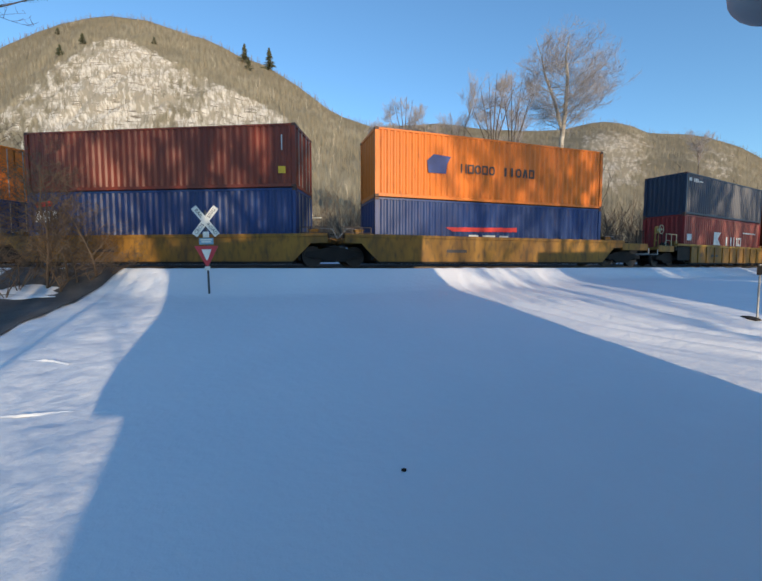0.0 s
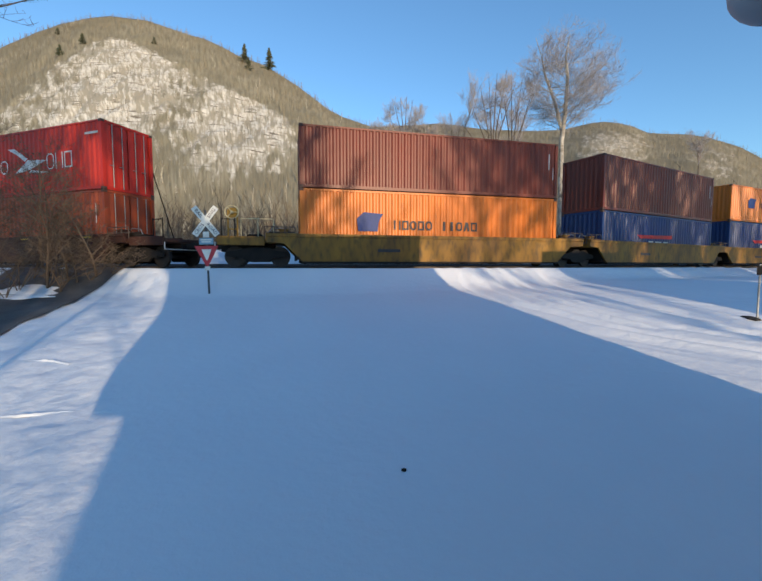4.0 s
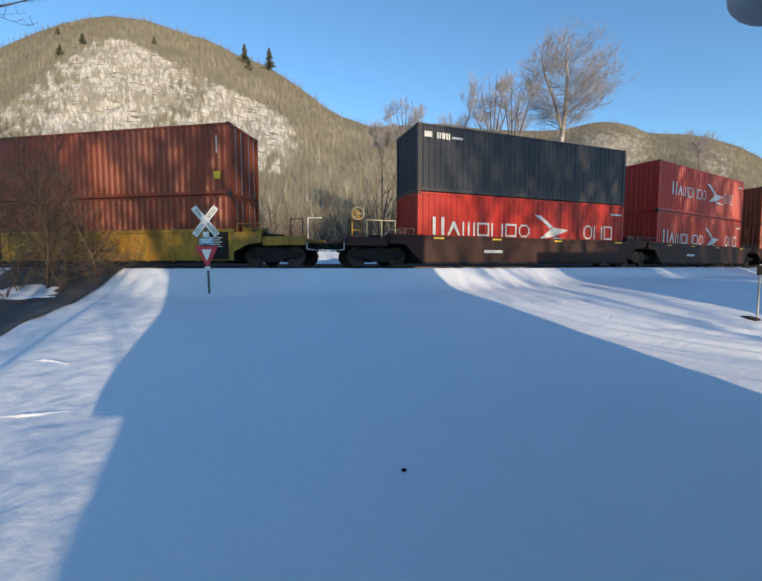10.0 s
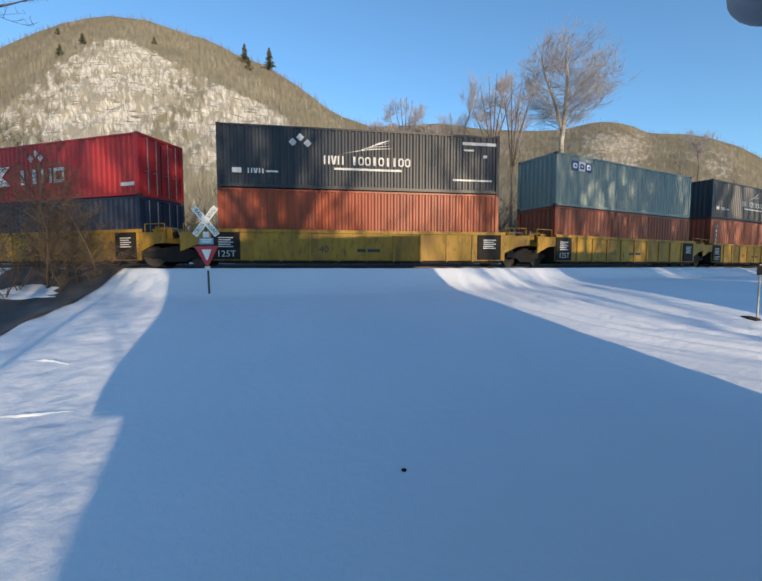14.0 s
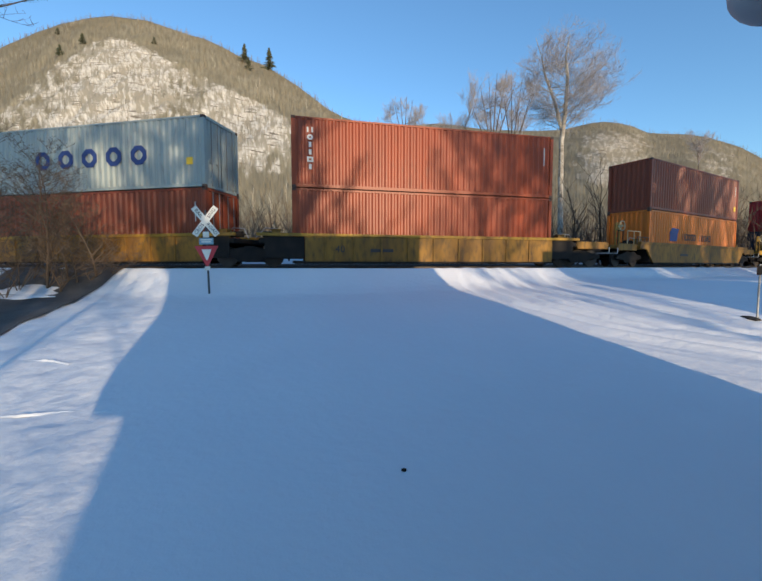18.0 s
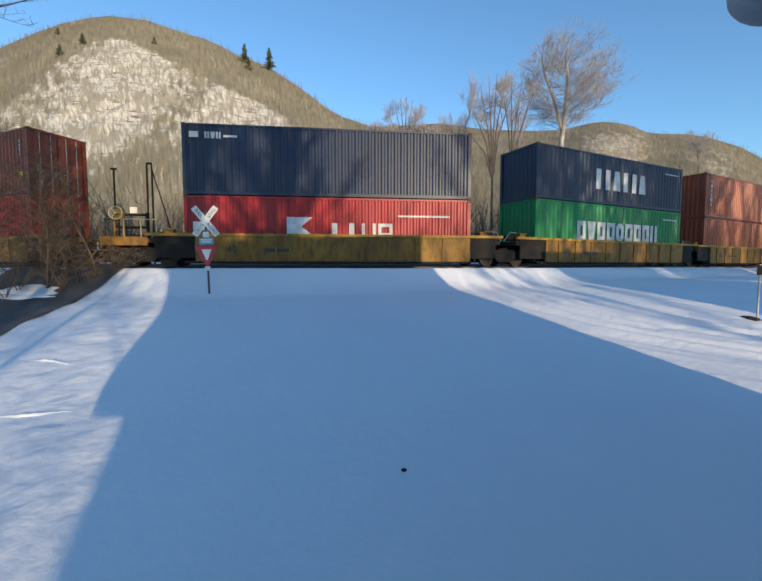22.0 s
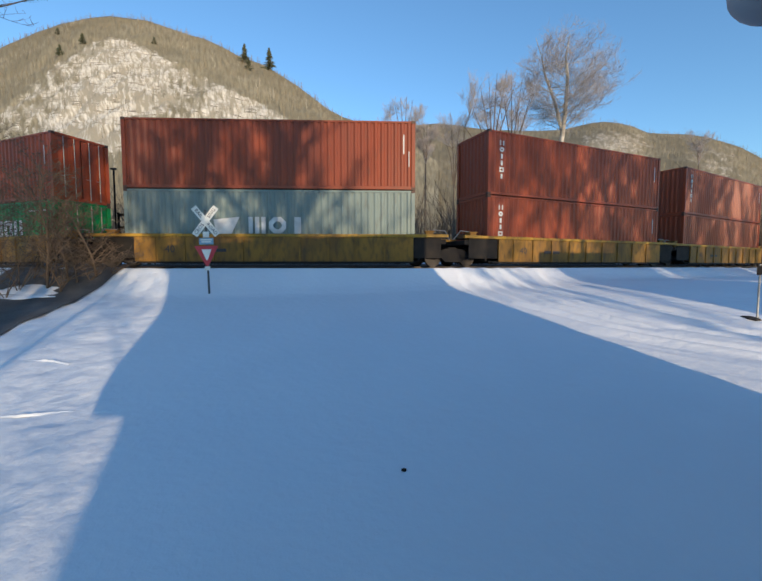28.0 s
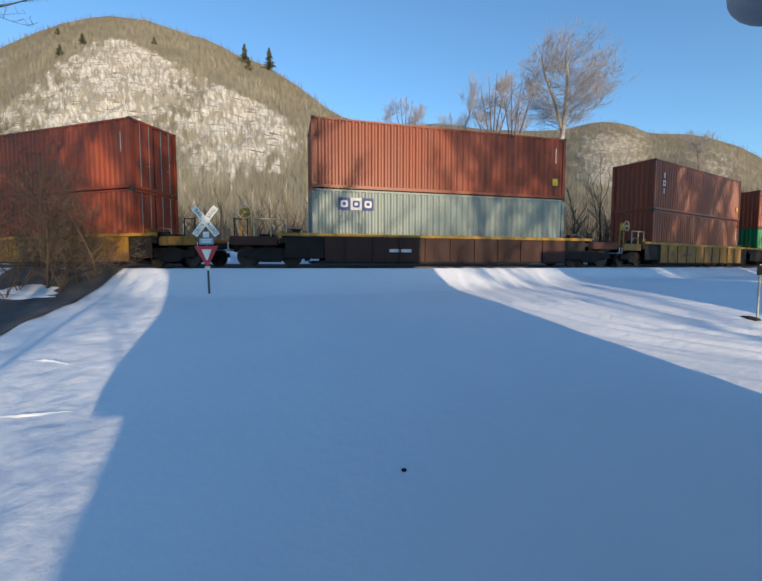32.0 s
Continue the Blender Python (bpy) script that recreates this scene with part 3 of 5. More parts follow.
FAR_TEMPS = [template(k, 2, 5, spread=0.42, lift=0.5, bare=0.2, shrink=0.45, coarse=True, wander=0.08) for k in range(8)]
SOFT_TEMPS = [template(20 + k, 3, 3, spread=0.55, lift=0.4, bare=0.15, shrink=0.5, coarse=True, wander=0.12, limbs=5) for k in range(8)]
scatter("hill_woods", hill_places(4600, LEFT_SKY, -260, 860, 62, 190, -1.5, 1.12, rock_left, 2.2, 3.8, 3, 0.14), FAR_TEMPS, M_WOOD, "bare grey-brown winter trees covering the hillside", 1.05, 4)
scatter("ridge_woods", hill_places(2400, RIGHT_SKY, 560, 1800, 85, 270, -1.5, 1.1, rock_right, 2.4, 4.2, 5, 0.3), FAR_TEMPS, M_WOOD, "bare brown winter trees along the low ridge", 1.05, 6)
scatter("crest_woods", hill_places(2400, LEFT_SKY, -160, 860, 176, 191, -1.5, 1.12, rock_left, 1.3, 2.5, 7, 1.0, 1.0, True), SOFT_TEMPS, M_WOOD, "fringe of bare winter trees along the hill's crest", 0.6, 8)
scatter("ridge_crest_woods", hill_places(1600, RIGHT_SKY, 640, 1700, 250, 271, -1.5, 1.1, rock_right, 1.8, 3.2, 9, 1.0, 1.0, True), SOFT_TEMPS, M_WOOD, "fringe of bare winter trees along the ridge's crest", 0.6, 10)


scatter("pale_trunks", hill_places(150, LEFT_SKY, 300, 720, 62, 190, -1.5, 1.12, rock_left, 2.2, 5.0, 13, 0.5, 2.2), FAR_TEMPS, M_PALE, "pale sunlit trunks at the foot of the hill", 1.0, 14)


# woods on the flat behind the railway
def flat_places(n, seed):
    r = np.random.RandomState(seed)
    out = []
    while len(out) < n:
        c = r.uniform(-100, 1750) if r.rand() < 0.6 else r.uniform(-50, 800)
        d = r.uniform(34, 66)
        h = r.uniform(3.5, 6.5) if c < 600 else r.uniform(5, 9)
        out.append(((c - CX) / F * d, d, -1.2, h * (0.8 + 0.2 * (d - 30) / 35)))
    return out


MID_TEMPS = [template(40 + k, 4, 4, spread=0.6, lift=0.35, bare=0.25, shrink=0.5) for k in range(6)]
scatter("thicket", flat_places(80, 8), MID_TEMPS, M_WOOD, "tangled bare thicket behind the railway", 0.9, 9)


def band_places(n, seed, c0, c1, d0, d1, h0, h1):
    r = np.random.RandomState(seed)
    return [((c - CX) / F * d, d, -1.2, h) for c, d, h in zip(r.uniform(c0, c1, n), r.uniform(d0, d1, n), r.uniform(h0, h1, n))]


LOW_TEMPS = [template(50 + k, 3, 3, spread=0.6, lift=0.3, bare=0.05, shrink=0.55, limbs=9) for k in range(6)]
STEM_TEMPS = [template(56 + k, 3, 4, spread=0.45, lift=0.5, bare=0.4, shrink=0.3, limbs=9, wander=0.05) for k in range(6)]
scatter("undergrowth", band_places(800, 18, 150, 1900, 30, 60, 3.0, 7.5), LOW_TEMPS, M_THICK, "dense dark brown undergrowth behind the railway", 0.8, 19)
scatter("wood_edge", band_places(70, 28, 330, 1700, 44, 80, 7, 12.5), STEM_TEMPS, M_WOOD, "tall slim bare trunks at the foot of the hill", 0.55, 29)
# the same kind of trunks again; their darker bark colour stands for shade
scatter("wood_edge_shade", band_places(160, 38, 330, 1700, 44, 80, 6, 11), STEM_TEMPS, M_THICK, "slim trunks at the foot of the hill, darkly coloured as shaded", 0.55, 39)


def tree(name, label, x, y, seed, height, radius, m_trunk, m_twig, levels=5, kids=5, z=None, category="tree", **kw):
    rng = random.Random(seed)
    lev = grow(rng, height, radius, levels, kids, **kw)
    t = thing(name, label, category, Matrix.Translation((x, y, gz(x, y) - 0.1 if z is None else z)))
    v, q = stem_tube(lev[0], 9)
    part("trunk", raw_mesh("trunk", v, q, m_trunk, True), None, t)
    per = 5 if levels > 1 else 1
    for k in range(0, len(lev[1]), per):
        v, q = stem_tube(lev[1][k:k + per], 6)
        part("limb", raw_mesh("limb", v, q, m_trunk, True), None, t)
    rest = [s for l in lev[2:] for s in l]
    if rest:
        v, q = tubes(rest, 3)
        part("crown", raw_mesh("crown", v, q, m_twig), None, t)["kind"] = "stuff"
    return t


# the big pale tree and its neighbours over the train
def crown_tree(name, label, x, y, z0, seed, stems, centre, radii, limbs, start, m_trunk, m_limb, m_twig, r_limb=0.07, arch=0.10, twig=0.011, up=0.35, rise=(0.1, 0.55)):
    """A bare tree whose limbs fill an egg-shaped crown. stems: lists of (x, z, radius) above the base; start: lowest fork."""
    rng = random.Random(seed)
    t = thing(name, label, "tree", Matrix.Translation((x, y, z0)))
    rails = []
    for st in stems:
        segs = []
        for (ax, az, ar), (bx, bz, br) in zip(st[:-1], st[1:]):
            segs.append((ax, 0.15 * math.sin(az), az, bx, 0.15 * math.sin(bz), bz, ar, br))
        v, q = stem_tube(segs, 9)
        part("trunk", raw_mesh("trunk", v, q, m_trunk, True), None, t)
        rails.append(st)
    fine = []

    def curve(a, b, r0, r1, n, sag):
        mid = a.lerp(b, 0.5) + Vector((rng.gauss(0, 0.05), rng.gauss(0, 0.05), -sag)) * (b - a).length
        pts = [a * (1 - f) ** 2 + mid * 2 * f * (1 - f) + b * f * f for f in (k / n for k in range(n + 1))]
        pts = [pts[0]] + [p + Vector((rng.gauss(0, 0.02), rng.gauss(0, 0.02), rng.gauss(0, 0.02))) * (b - a).length for p in pts[1:]]
        return [(*p, *q, r0 + (r1 - r0) * k / n, r0 + (r1 - r0) * (k + 1) / n) for k, (p, q) in enumerate(zip(pts[:-1], pts[1:]))], pts

    def twigs(pts, length, lev):
        n = (8, 6, 6)[lev]
        for k in range(n):
            f = 0.25 + 0.75 * (k + rng.random()) / n
            i = min(int(f * (len(pts) - 1)), len(pts) - 2)
            p = pts[i].lerp(pts[i + 1], f * (len(pts) - 1) - i)
            d = (pts[i + 1] - pts[i]).normalized() * 0.7 + Vector((rng.gauss(0, 0.55), rng.gauss(0, 0.55), rng.gauss(up, 0.4)))
            ln = length * rng.uniform(0.7, 1.25)
            r = twig * (1.7, 1.0, 0.7)[lev]
            sg, q = curve(p, p + d.normalized() * ln, r, r * 0.55, (3, 2, 2)[lev], 0.05)
            fine.extend(sg)
            if lev < 2:
                twigs(q, ln * 0.55, lev + 1)

    for k in range(limbs):
        a = (k * 0.381966 + 0.08 * rng.random()) * math.tau
        h = -0.8 + 1.75 * ((k * 0.754878) % 1)
        f = rng.uniform(0.66, 0.88)
        c = math.sqrt(1 - h * h)
        tip = Vector((centre[0] + radii[0] * f * c * math.cos(a), radii[0] * f * c * math.sin(a), centre[1] + radii[1] * f * h))
        st = rails[k % len(rails)]
        xs, zs = [p[0] for p in st], [p[1] for p in st]
        zr = min(max(tip.z - rng.uniform(*rise) * math.hypot(tip.x - np.interp(tip.z, zs, xs), tip.y), start * rng.uniform(1.0, 1.08)), zs[-1] * 0.97)
        root = Vector((float(np.interp(zr, zs, xs)), 0.15 * math.sin(zr), zr))
        ln = (tip - root).length
        rr = min(r_limb * (0.45 + ln / (2.2 * radii[0])), 0.8 * float(np.interp(zr, zs, [p[2] for p in st])))
        sg, pts = curve(root, tip, rr, 0.015, 6, arch if h > 0.1 else -0.06)
        v, q = stem_tube(sg, 5)
        part("limb", raw_mesh("limb", v, q, m_limb, True), None, t)
        twigs(pts, min(max(ln * 0.36, 0.95), max(1.1, radii[0] * 0.27)), 0)
    v, q = tubes(fine, 3)
    part("crown", raw_mesh("crown", v, q, m_twig), None, t)["kind"] = "stuff"
    return t


crown_tree("sycamore_tree", "tall leafless sycamore with a pale mottled trunk", 17.6, 38.5, -1.0, 15,
           [[(0.1, 0, 0.30), (0.0, 8, 0.24), (-0.1, 13, 0.22), (0.15, 16, 0.19), (0.3, 19, 0.15), (0.1, 21, 0.10), (0.35, 23.0, 0.03)],
            [(-0.08, 14.2, 0.17), (-0.9, 16.6, 0.15), (-1.9, 19.4, 0.10), (-2.2, 21, 0.05), (-2.9, 22.6, 0.02)]],
           (0.2, 18.5), (5.2, 4.9), 82, 13.2, M_SYC, M_SYC, M_TWIG, 0.036, 0.07, 0.0062, 0.26, (0.1, 0.7))


def fan(base, r, *tips):
    """Stems that part at one height and bow outwards to the tips (x, z)."""
    return [[(0, 0, r * 1.5), (0, base, r)]] + [[(0, base - 0.3, r * 0.8), (tx * 0.28, base + (tz - base) * 0.45, r * 0.6), (tx, tz, r * 0.16)] for tx, tz in tips]


crown_tree("bare_tree", "many-stemmed leafless tree behind the railway", 10.7, 38.0, -1.0, 60, fan(9.5, 0.10, (-3.0, 14.6), (-2.2, 16.4), (-1.3, 17.8), (-0.5, 18.8), (0.3, 19.2), (1.2, 19.4), (2.0, 18.2)), (-0.4, 16.2), (2.6, 3.3), 26, 11.5, M_BARK, M_BARK, M_TWIG, 0.024, 0.1, 0.0065, 0.6)
crown_tree("bare_tree", "many-stemmed leafless tree behind the railway", 12.9, 39.0, -1.0, 61, fan(9.8, 0.10, (-1.2, 19.2), (-0.2, 19.8), (0.8, 19.0), (1.7, 17.6)), (0.2, 16.6), (2.2, 3.4), 18, 11.8, M_BARK, M_BARK, M_TWIG, 0.024, 0.1, 0.0065, 0.6)
crown_tree("bare_tree", "small leafless tree behind the railway", 7.4, 40.0, -1.0, 62, fan(9.0, 0.07, (-1.4, 15.2), (-0.5, 16.4), (0.6, 16.0), (1.3, 15.0)), (0.0, 14.2), (1.7, 2.0), 14, 11.0, M_BARK, M_BARK, M_TWIG, 0.022, 0.1, 0.0062, 0.6)
for i, (x, y, zc, rx, rz) in enumerate(((3.7, 62.0, 22.6, 4.0, 4.8), (0.2, 63.0, 21.0, 2.4, 2.6), (7.2, 64.0, 21.2, 2.6, 2.8), (48.0, 60.0, 19.3, 1.8, 2.2))):
    crown_tree("bare_tree", "leafless tree standing above the far woods", x, y, -1.0, 70 + i, fan(zc - rz * 1.2, 0.13 if rx > 2 else 0.06, *[(rx * 0.7 * k, zc + rz * (0.95 - 0.45 * k * k)) for k in (-1, -0.6, -0.25, 0.1, 0.45, 0.9)]),
               (0.0, zc), (rx, rz), 34 if rx > 2 else 12, zc - rz * 1.0, M_BARK, M_TWIG, M_TWIG, 0.036, 0.08, 0.0085 if rx > 2 else 0.006, 0.6)


def conifer(x, y, z, h, seed):
    r = random.Random(seed)
    t = thing("pine_tree", "dark green pine standing out on the ridge", "tree", Matrix.Translation((x, y, z)), group="pines on the ridge")
    part("trunk", rods(((0, 0, 0), (0, 0, h * 0.97), h * 0.02)), M_BARK, t)
    segs = []
    for k in range(110):
        f = 0.12 + 0.86 * k / 110
        a = r.random() * math.tau
        ln = h * 0.36 * (1.05 - f) * r.uniform(0.6, 1.2) + 0.25
        p = Vector((0, 0, f * h))
        e = p + Vector((math.cos(a) * ln, math.sin(a) * ln, -0.12 * ln + r.uniform(-0.2, 0.4)))
        segs.append((*p, *e, h * 0.045 * r.uniform(0.7, 1.2), 0.05))
    v, q = tubes(segs, 4)
    part("crown", raw_mesh("crown", v, q, M_CONIF), None, t)


for i, (c, yb, q, h) in enumerate(((513, 150, 0.95, 9), (562, 168, 0.97, 11), (520, 160, 0.90, 6), (193, 120, 0.82, 4.5), (147, 130, 0.77, 4.5), (335, 105, 0.83, 3.4), (145, 70, 0.92, 3.6))):
    d = 62 + 128 * q
    conifer((c - CX) / F * d, d, float(hill_height(np.array([c]), q, LEFT_SKY, 190, 62, -1.5, 1.12)[0]) - 0.5, h, 80 + i)


# brush beside the lane, in front of the train
def shrub(x, y, h, seed, stems=7, label="leafless dark brown shrub beside the lane", group="shrubs beside the lane"):
    rng = random.Random(seed)
    t = thing("shrub", label, "shrub", Matrix.Translation((x, y, gz(x, y))), group=group)
    fine = []
    for k in range(stems):
        a = rng.random() * math.tau
        out = rng.uniform(0.3, 1.3)
        lev = grow(rng, h * rng.uniform(0.7, 1.25), 0.017, 4, 4, spread=0.7, lift=0.02, bare=0.15, shrink=0.5, shrink2=0.5, wander=0.16, lean=(math.cos(a) * out, math.sin(a) * out * 0.6), limbs=9)
        v, q = stem_tube(lev[0], 5)
        part("stem", raw_mesh("stem", v, q, M_BRUSH), None, t)
        fine += lev[1] + lev[2] + lev[3]
    f = np.array(fine)
    f[:, 2] = np.maximum(f[:, 2], -0.02)
    f[:, 5] = np.maximum(f[:, 5], -0.02)
    f[:, 6:] = np.maximum(f[:, 6:], 0.0036)
    v, q = tubes(f, 3)
    part("crown", raw_mesh("crown", v, q, M_BRUSH), None, t)["kind"] = "stuff"


SHRUBS = ((-13.0, 13.9, 3.2), (-11.9, 14.4, 2.4), (-14.0, 13.4, 3.8), (-12.6, 13.0, 2.4), (-14.6, 14.6, 4.2), (-13.6, 15.2, 3.6), (-11.0, 14.7, 1.8), (-14.0, 12.2, 3.0), (-12.5, 15.0, 3.0), (-11.5, 13.9, 1.9), (-13.4, 14.4, 3.6), (-12.2, 14.2, 2.8), (-13.2, 12.6, 2.6), (-10.4, 15.0, 1.5))
for i, (x, y, h) in enumerate(SHRUBS):
    shrub(x, y, h, 100 + i, 3)
tree("roadside_tree", "leafless roadside tree whose branches reach over the lane", -13.9, 10.4, 121, 12.6, 0.11, M_BARK, M_BRUSH, 5, 6, spread=0.8, lift=0.2, bare=0.6, shrink=0.34, shrink2=0.5, limbs=18, tip=0.006)
for i, (x, y, h) in enumerate(((-14.6, 13.9, 5.2), (-13.5, 13.4, 4.6), (-15.4, 14.8, 5.6), (-14.0, 12.4, 4.2), (-11.4, 14.6, 2.8), (-12.2, 14.2, 4.6), (-12.9, 15.0, 5.2), (-10.9, 14.9, 3.0), (-12.0, 14.9, 4.2))):
    tree("sapling", "thin leafless sapling in the brush", x, y, 140 + i, h, 0.045, M_BRUSH, M_BRUSH, 5, 5, spread=0.72, lift=0.15, bare=0.15, shrink=0.45, shrink2=0.5, limbs=14, wander=0.14, tip=0.007)


# poles, rails and a pipe frame behind the track, seen between the cars
def line_pole(x, y, h, twin):
    t = thing("signal_mast", "dark twin signal mast behind the railway" if twin else "dark thin signal mast behind the railway", "mast", Matrix.Translation((x, y, -1.2)))
    for k in ((-0.14, 0.14) if twin else (0.0,)):
        part("pole", rods(((k, 0, 0), (k, 0, h), 0.05)), M_BLACK, t)
    part("cap", boxes((-0.15, 0.15, -0.08, 0.08, h + 0.002, h + 0.10), bevel=0.02), M_BLACK, t)
    if twin:
        part("stay", rods(((0.14, 0.02, h - 0.3), (1.1, 0.5, h * 0.35), 0.03)), M_BLACK, t)


line_pole(-15.0, 22.2, 6.6, False)
line_pole(-13.0, 22.2, 6.9, True)
fence = thing("guard_rail", "dark two-bar guard rail behind the railway", "railing", Matrix.Translation((-14.0, 22.0, -1.2)))
for z in (3.3, 4.0):
    part("bar", boxes((-0.75, 0.95, -0.05, 0.05, z, z + 0.14)), M_BLACK, fence)
for x in (-0.7, 0.9):
    part("upright", boxes((x - 0.05, x + 0.05, -0.048, 0.048, 0, 4.2)), M_BLACK, fence)
part("notice", boxes((0.0, 0.4, -0.08, -0.06, 4.16, 4.5)), M_SIGN, fence)
pf = thing("pipe_frame", "pale bent pipe frame behind the railway", "frame", Matrix.Translation((-3.7, 21.5, -1.2)))
part("leg", rods(((-0.3, 0, 0), (-0.3, 0, 3.85), 0.035)), M_SIGN, pf)
part("arm", rods(((-0.3, 0, 3.85), (0.45, 0, 3.85), 0.035)), M_SIGN, pf)


# ---- house behind the camera, its added neighbour and the unseen trees that throw the shade ----
U, W = Vector((0.907, 0.42, 0)), Vector((-0.42, 0.907, 0))
TURN = math.atan2(0.42, 0.907)


def yard(u, v, z=0.0):
    return Matrix.Translation(U * u + W * v + Vector((0, 0, z))) @ Matrix.Rotation(TURN, 4, "Z")


def house(name, label, u0, u1, v0, v1, ztop, windows):
    t = thing(name, label, "house", yard((u0 + u1) / 2, (v0 + v1) / 2))
    a, b, zb = (u1 - u0) / 2, (v1 - v0) / 2, -3.2
    for dims in ((-a, a, b - 0.2, b, zb, ztop), (-a, a, -b, -b + 0.2, zb, ztop), (-a, -a + 0.2, -b + 0.2, b - 0.2, zb, ztop), (a - 0.2, a, -b + 0.2, b - 0.2, zb, ztop)):
        part("wall", boxes(dims), M_SIDING, t)
    bm = bmesh.new()
    v = box(bm, -a - 0.05, a + 0.05, -b - 0.05, b + 0.05, ztop + 0.004, ztop + 0.16)
    for i in (4, 5):
        v[i].co.z -= 0.1
    part("roof", bm, M_ROOF, t)
    for x in windows:
        w = part("window", boxes((x - 0.55, x + 0.55, b + 0.002, b + 0.05, -0.6, 0.9)), M_WHITE, t)
        part("pane", boxes((x - 0.46, x + 0.46, b + 0.052, b + 0.06, -0.5, 0.8)), M_PLASTIC, w)
    return t


house("house", "pale two-storey house with a flat roof facing the railway", -1.12, 8.72, -9.2, -0.22, 3.3, (0.6, 3.2))
# unseen bay, its outline set so that the house's shadow gets a notch
bay = thing("shadow_bay", "unseen pale bay, shaped to notch the shadow of the house", "bay", yard(0, -1.0))
part("bay_wall", prism([(-1.0, -1.14), (-1.60, -1.08), (-1.64, -0.90), (-1.60, -0.62), (-1.0, 0.9)], -0.35, 0.35), M_SIDING, bay)
# unseen building, added to keep the sun off the snow at the right
house("shade_block", "unseen pale flat-roofed block, added to shade the right-hand snow", 14.8, 21.5, -10.0, -4.0, 3.0, ())

# lamp on the house wall whose dark head hangs into view
lamp = thing("wall_lamp", "dark rounded wall lamp on a short arm", "lamp", Matrix.Translation((0.512, 0.524, 0.418)))
bm = bmesh.new()
bmesh.ops.create_uvsphere(bm, u_segments=24, v_segments=14, radius=0.045)
for v in bm.verts:
    v.co.x *= 1.25
    v.co.z *= 0.8 if v.co.z > 0 else 0.95
part("head", bm, M_PLASTIC, lamp, smooth=True)
part("arm", rods(((0.02, -0.03, 0.02), (0.12, -0.53, 0.06), 0.012)), M_PLASTIC, lamp)

# unseen trees, placed where their crowns dapple the train and the snow
SHADE = ((-0.95, -13, 25, 0.55, 0.56), (-17, -26, 22, 0.3, 0.5), (-12.5, -24, 22, 0.3, 0.55), (-9.5, -32, 25, 0.3, 0.62), (-9.6, -47, 28, 0.3, 0.62), (3.7, -20, 23, 0.5, 0.32), (2.9, -25, 23, 0.4, 0.34), (1.6, -46, 28, 0.4, 0.6), 
         (11.6, -38, 23, 0.22, 0.5), (16.2, -40, 26, 0.26, 0.62), (19, -30, 22, 0.34, 0.5), (-4.25, -5, 15, 0.32, 0.7), (17.2, -33, 21, 0.34, 0.6), (20, -40, 24, 0.36, 0.4), (20.5, -22, 18.5, 0.4, 0.35), (23.2, -21, 19.5, 0.4, 0.3), (26, -24, 20, 0.4, 0.3), (23.5, -32, 21, 0.34, 0.4), (27, -38, 23, 0.34, 0.4), (31, -30, 20, 0.32, 0.4), (35, -36, 22, 0.32, 0.4),
         (-11.5, -68, 34, 0.35, 0.6), (25, -60, 32, 0.5, 0.35), (-11, -58, 34, 0.4, 0.66), (22, -25, 18, 0.3, 0.3), (26, -52, 27, 0.4, 0.4), (33, -50, 27, 0.4, 0.4), (40, -38, 24, 0.4, 0.4),
         (28.6, -27, 20, 0.45, 0.3), (30.5, -44, 24, 0.42, 0.32), (33.5, -27, 20, 0.4, 0.3), (37, -46, 25, 0.4, 0.32), (11.3, -46, 25, 0.2, 0.38), (28.5, -56, 31, 0.5, 0.35), (4.7, -34, 22, 0.36, 0.32), (-8.0, -30, 22, 0.4, 0.4), (1.2, -36, 23, 0.36, 0.42))
for i, (u, v, h, r, bare) in enumerate(SHADE):
    p = U * u + W * v
    tree("shade_tree", "unseen leafless tree behind the house, added to shade the train", p.x, p.y, 200 + i, h - 0.095 * (15 - v), r, M_BARK, M_BARK, 4, 7, spread=0.66, lift=0.3, bare=bare, shrink=0.34, shrink2=0.5, limbs=12, tip=0.05)
# twiggy trees out of view, added for fine shade at the left
for i, (u, v, h) in enumerate(((-6.2, -24, 10.5), (-9.0, -20, 10), (-0.85, -16, 16.5), (-4.5, -20, 18.5), (-7.4, -17, 17), (-5.2, -26, 19), (-5.6, -9.5, 5.2), (-6.4, -14, 7.5))):
    p = U * u + W * v
    tree("shade_tree", "unseen small twiggy leafless tree, added for its fine shade", p.x, p.y, 260 + i, h * 0.82, 0.09, M_BARK, M_BARK, 5, 6, spread=0.7, lift=0.25, bare=0.2, shrink=0.36, shrink2=0.6, limbs=11, tip=0.014)
# unseen shrubs, added to thin the sunlight on the near left snow
for i, (u, v, h) in enumerate(((-2.1, -8.6, 2.9), (-3.0, -9.6, 3.2), (-4.0, -8.8, 2.9), (-2.6, -11.5, 3.4))):
    p = U * u + W * v
    shrub(p.x, p.y, h, 290 + i, 4, "unseen leafless brown shrub, added to dim the sunlit snow", "shrubs beside the house")
p = U * -4.8 + W * -3.0
tree("shade_tree", "slim leaning leafless tree beside the house corner", p.x, p.y, 240, 10.0, 0.085, M_BARK, M_BARK, 4, 7, spread=0.6, lift=0.25, bare=0.8, shrink=0.3, tip=0.012, wander=0.03, lean=(0.40, 0.185))

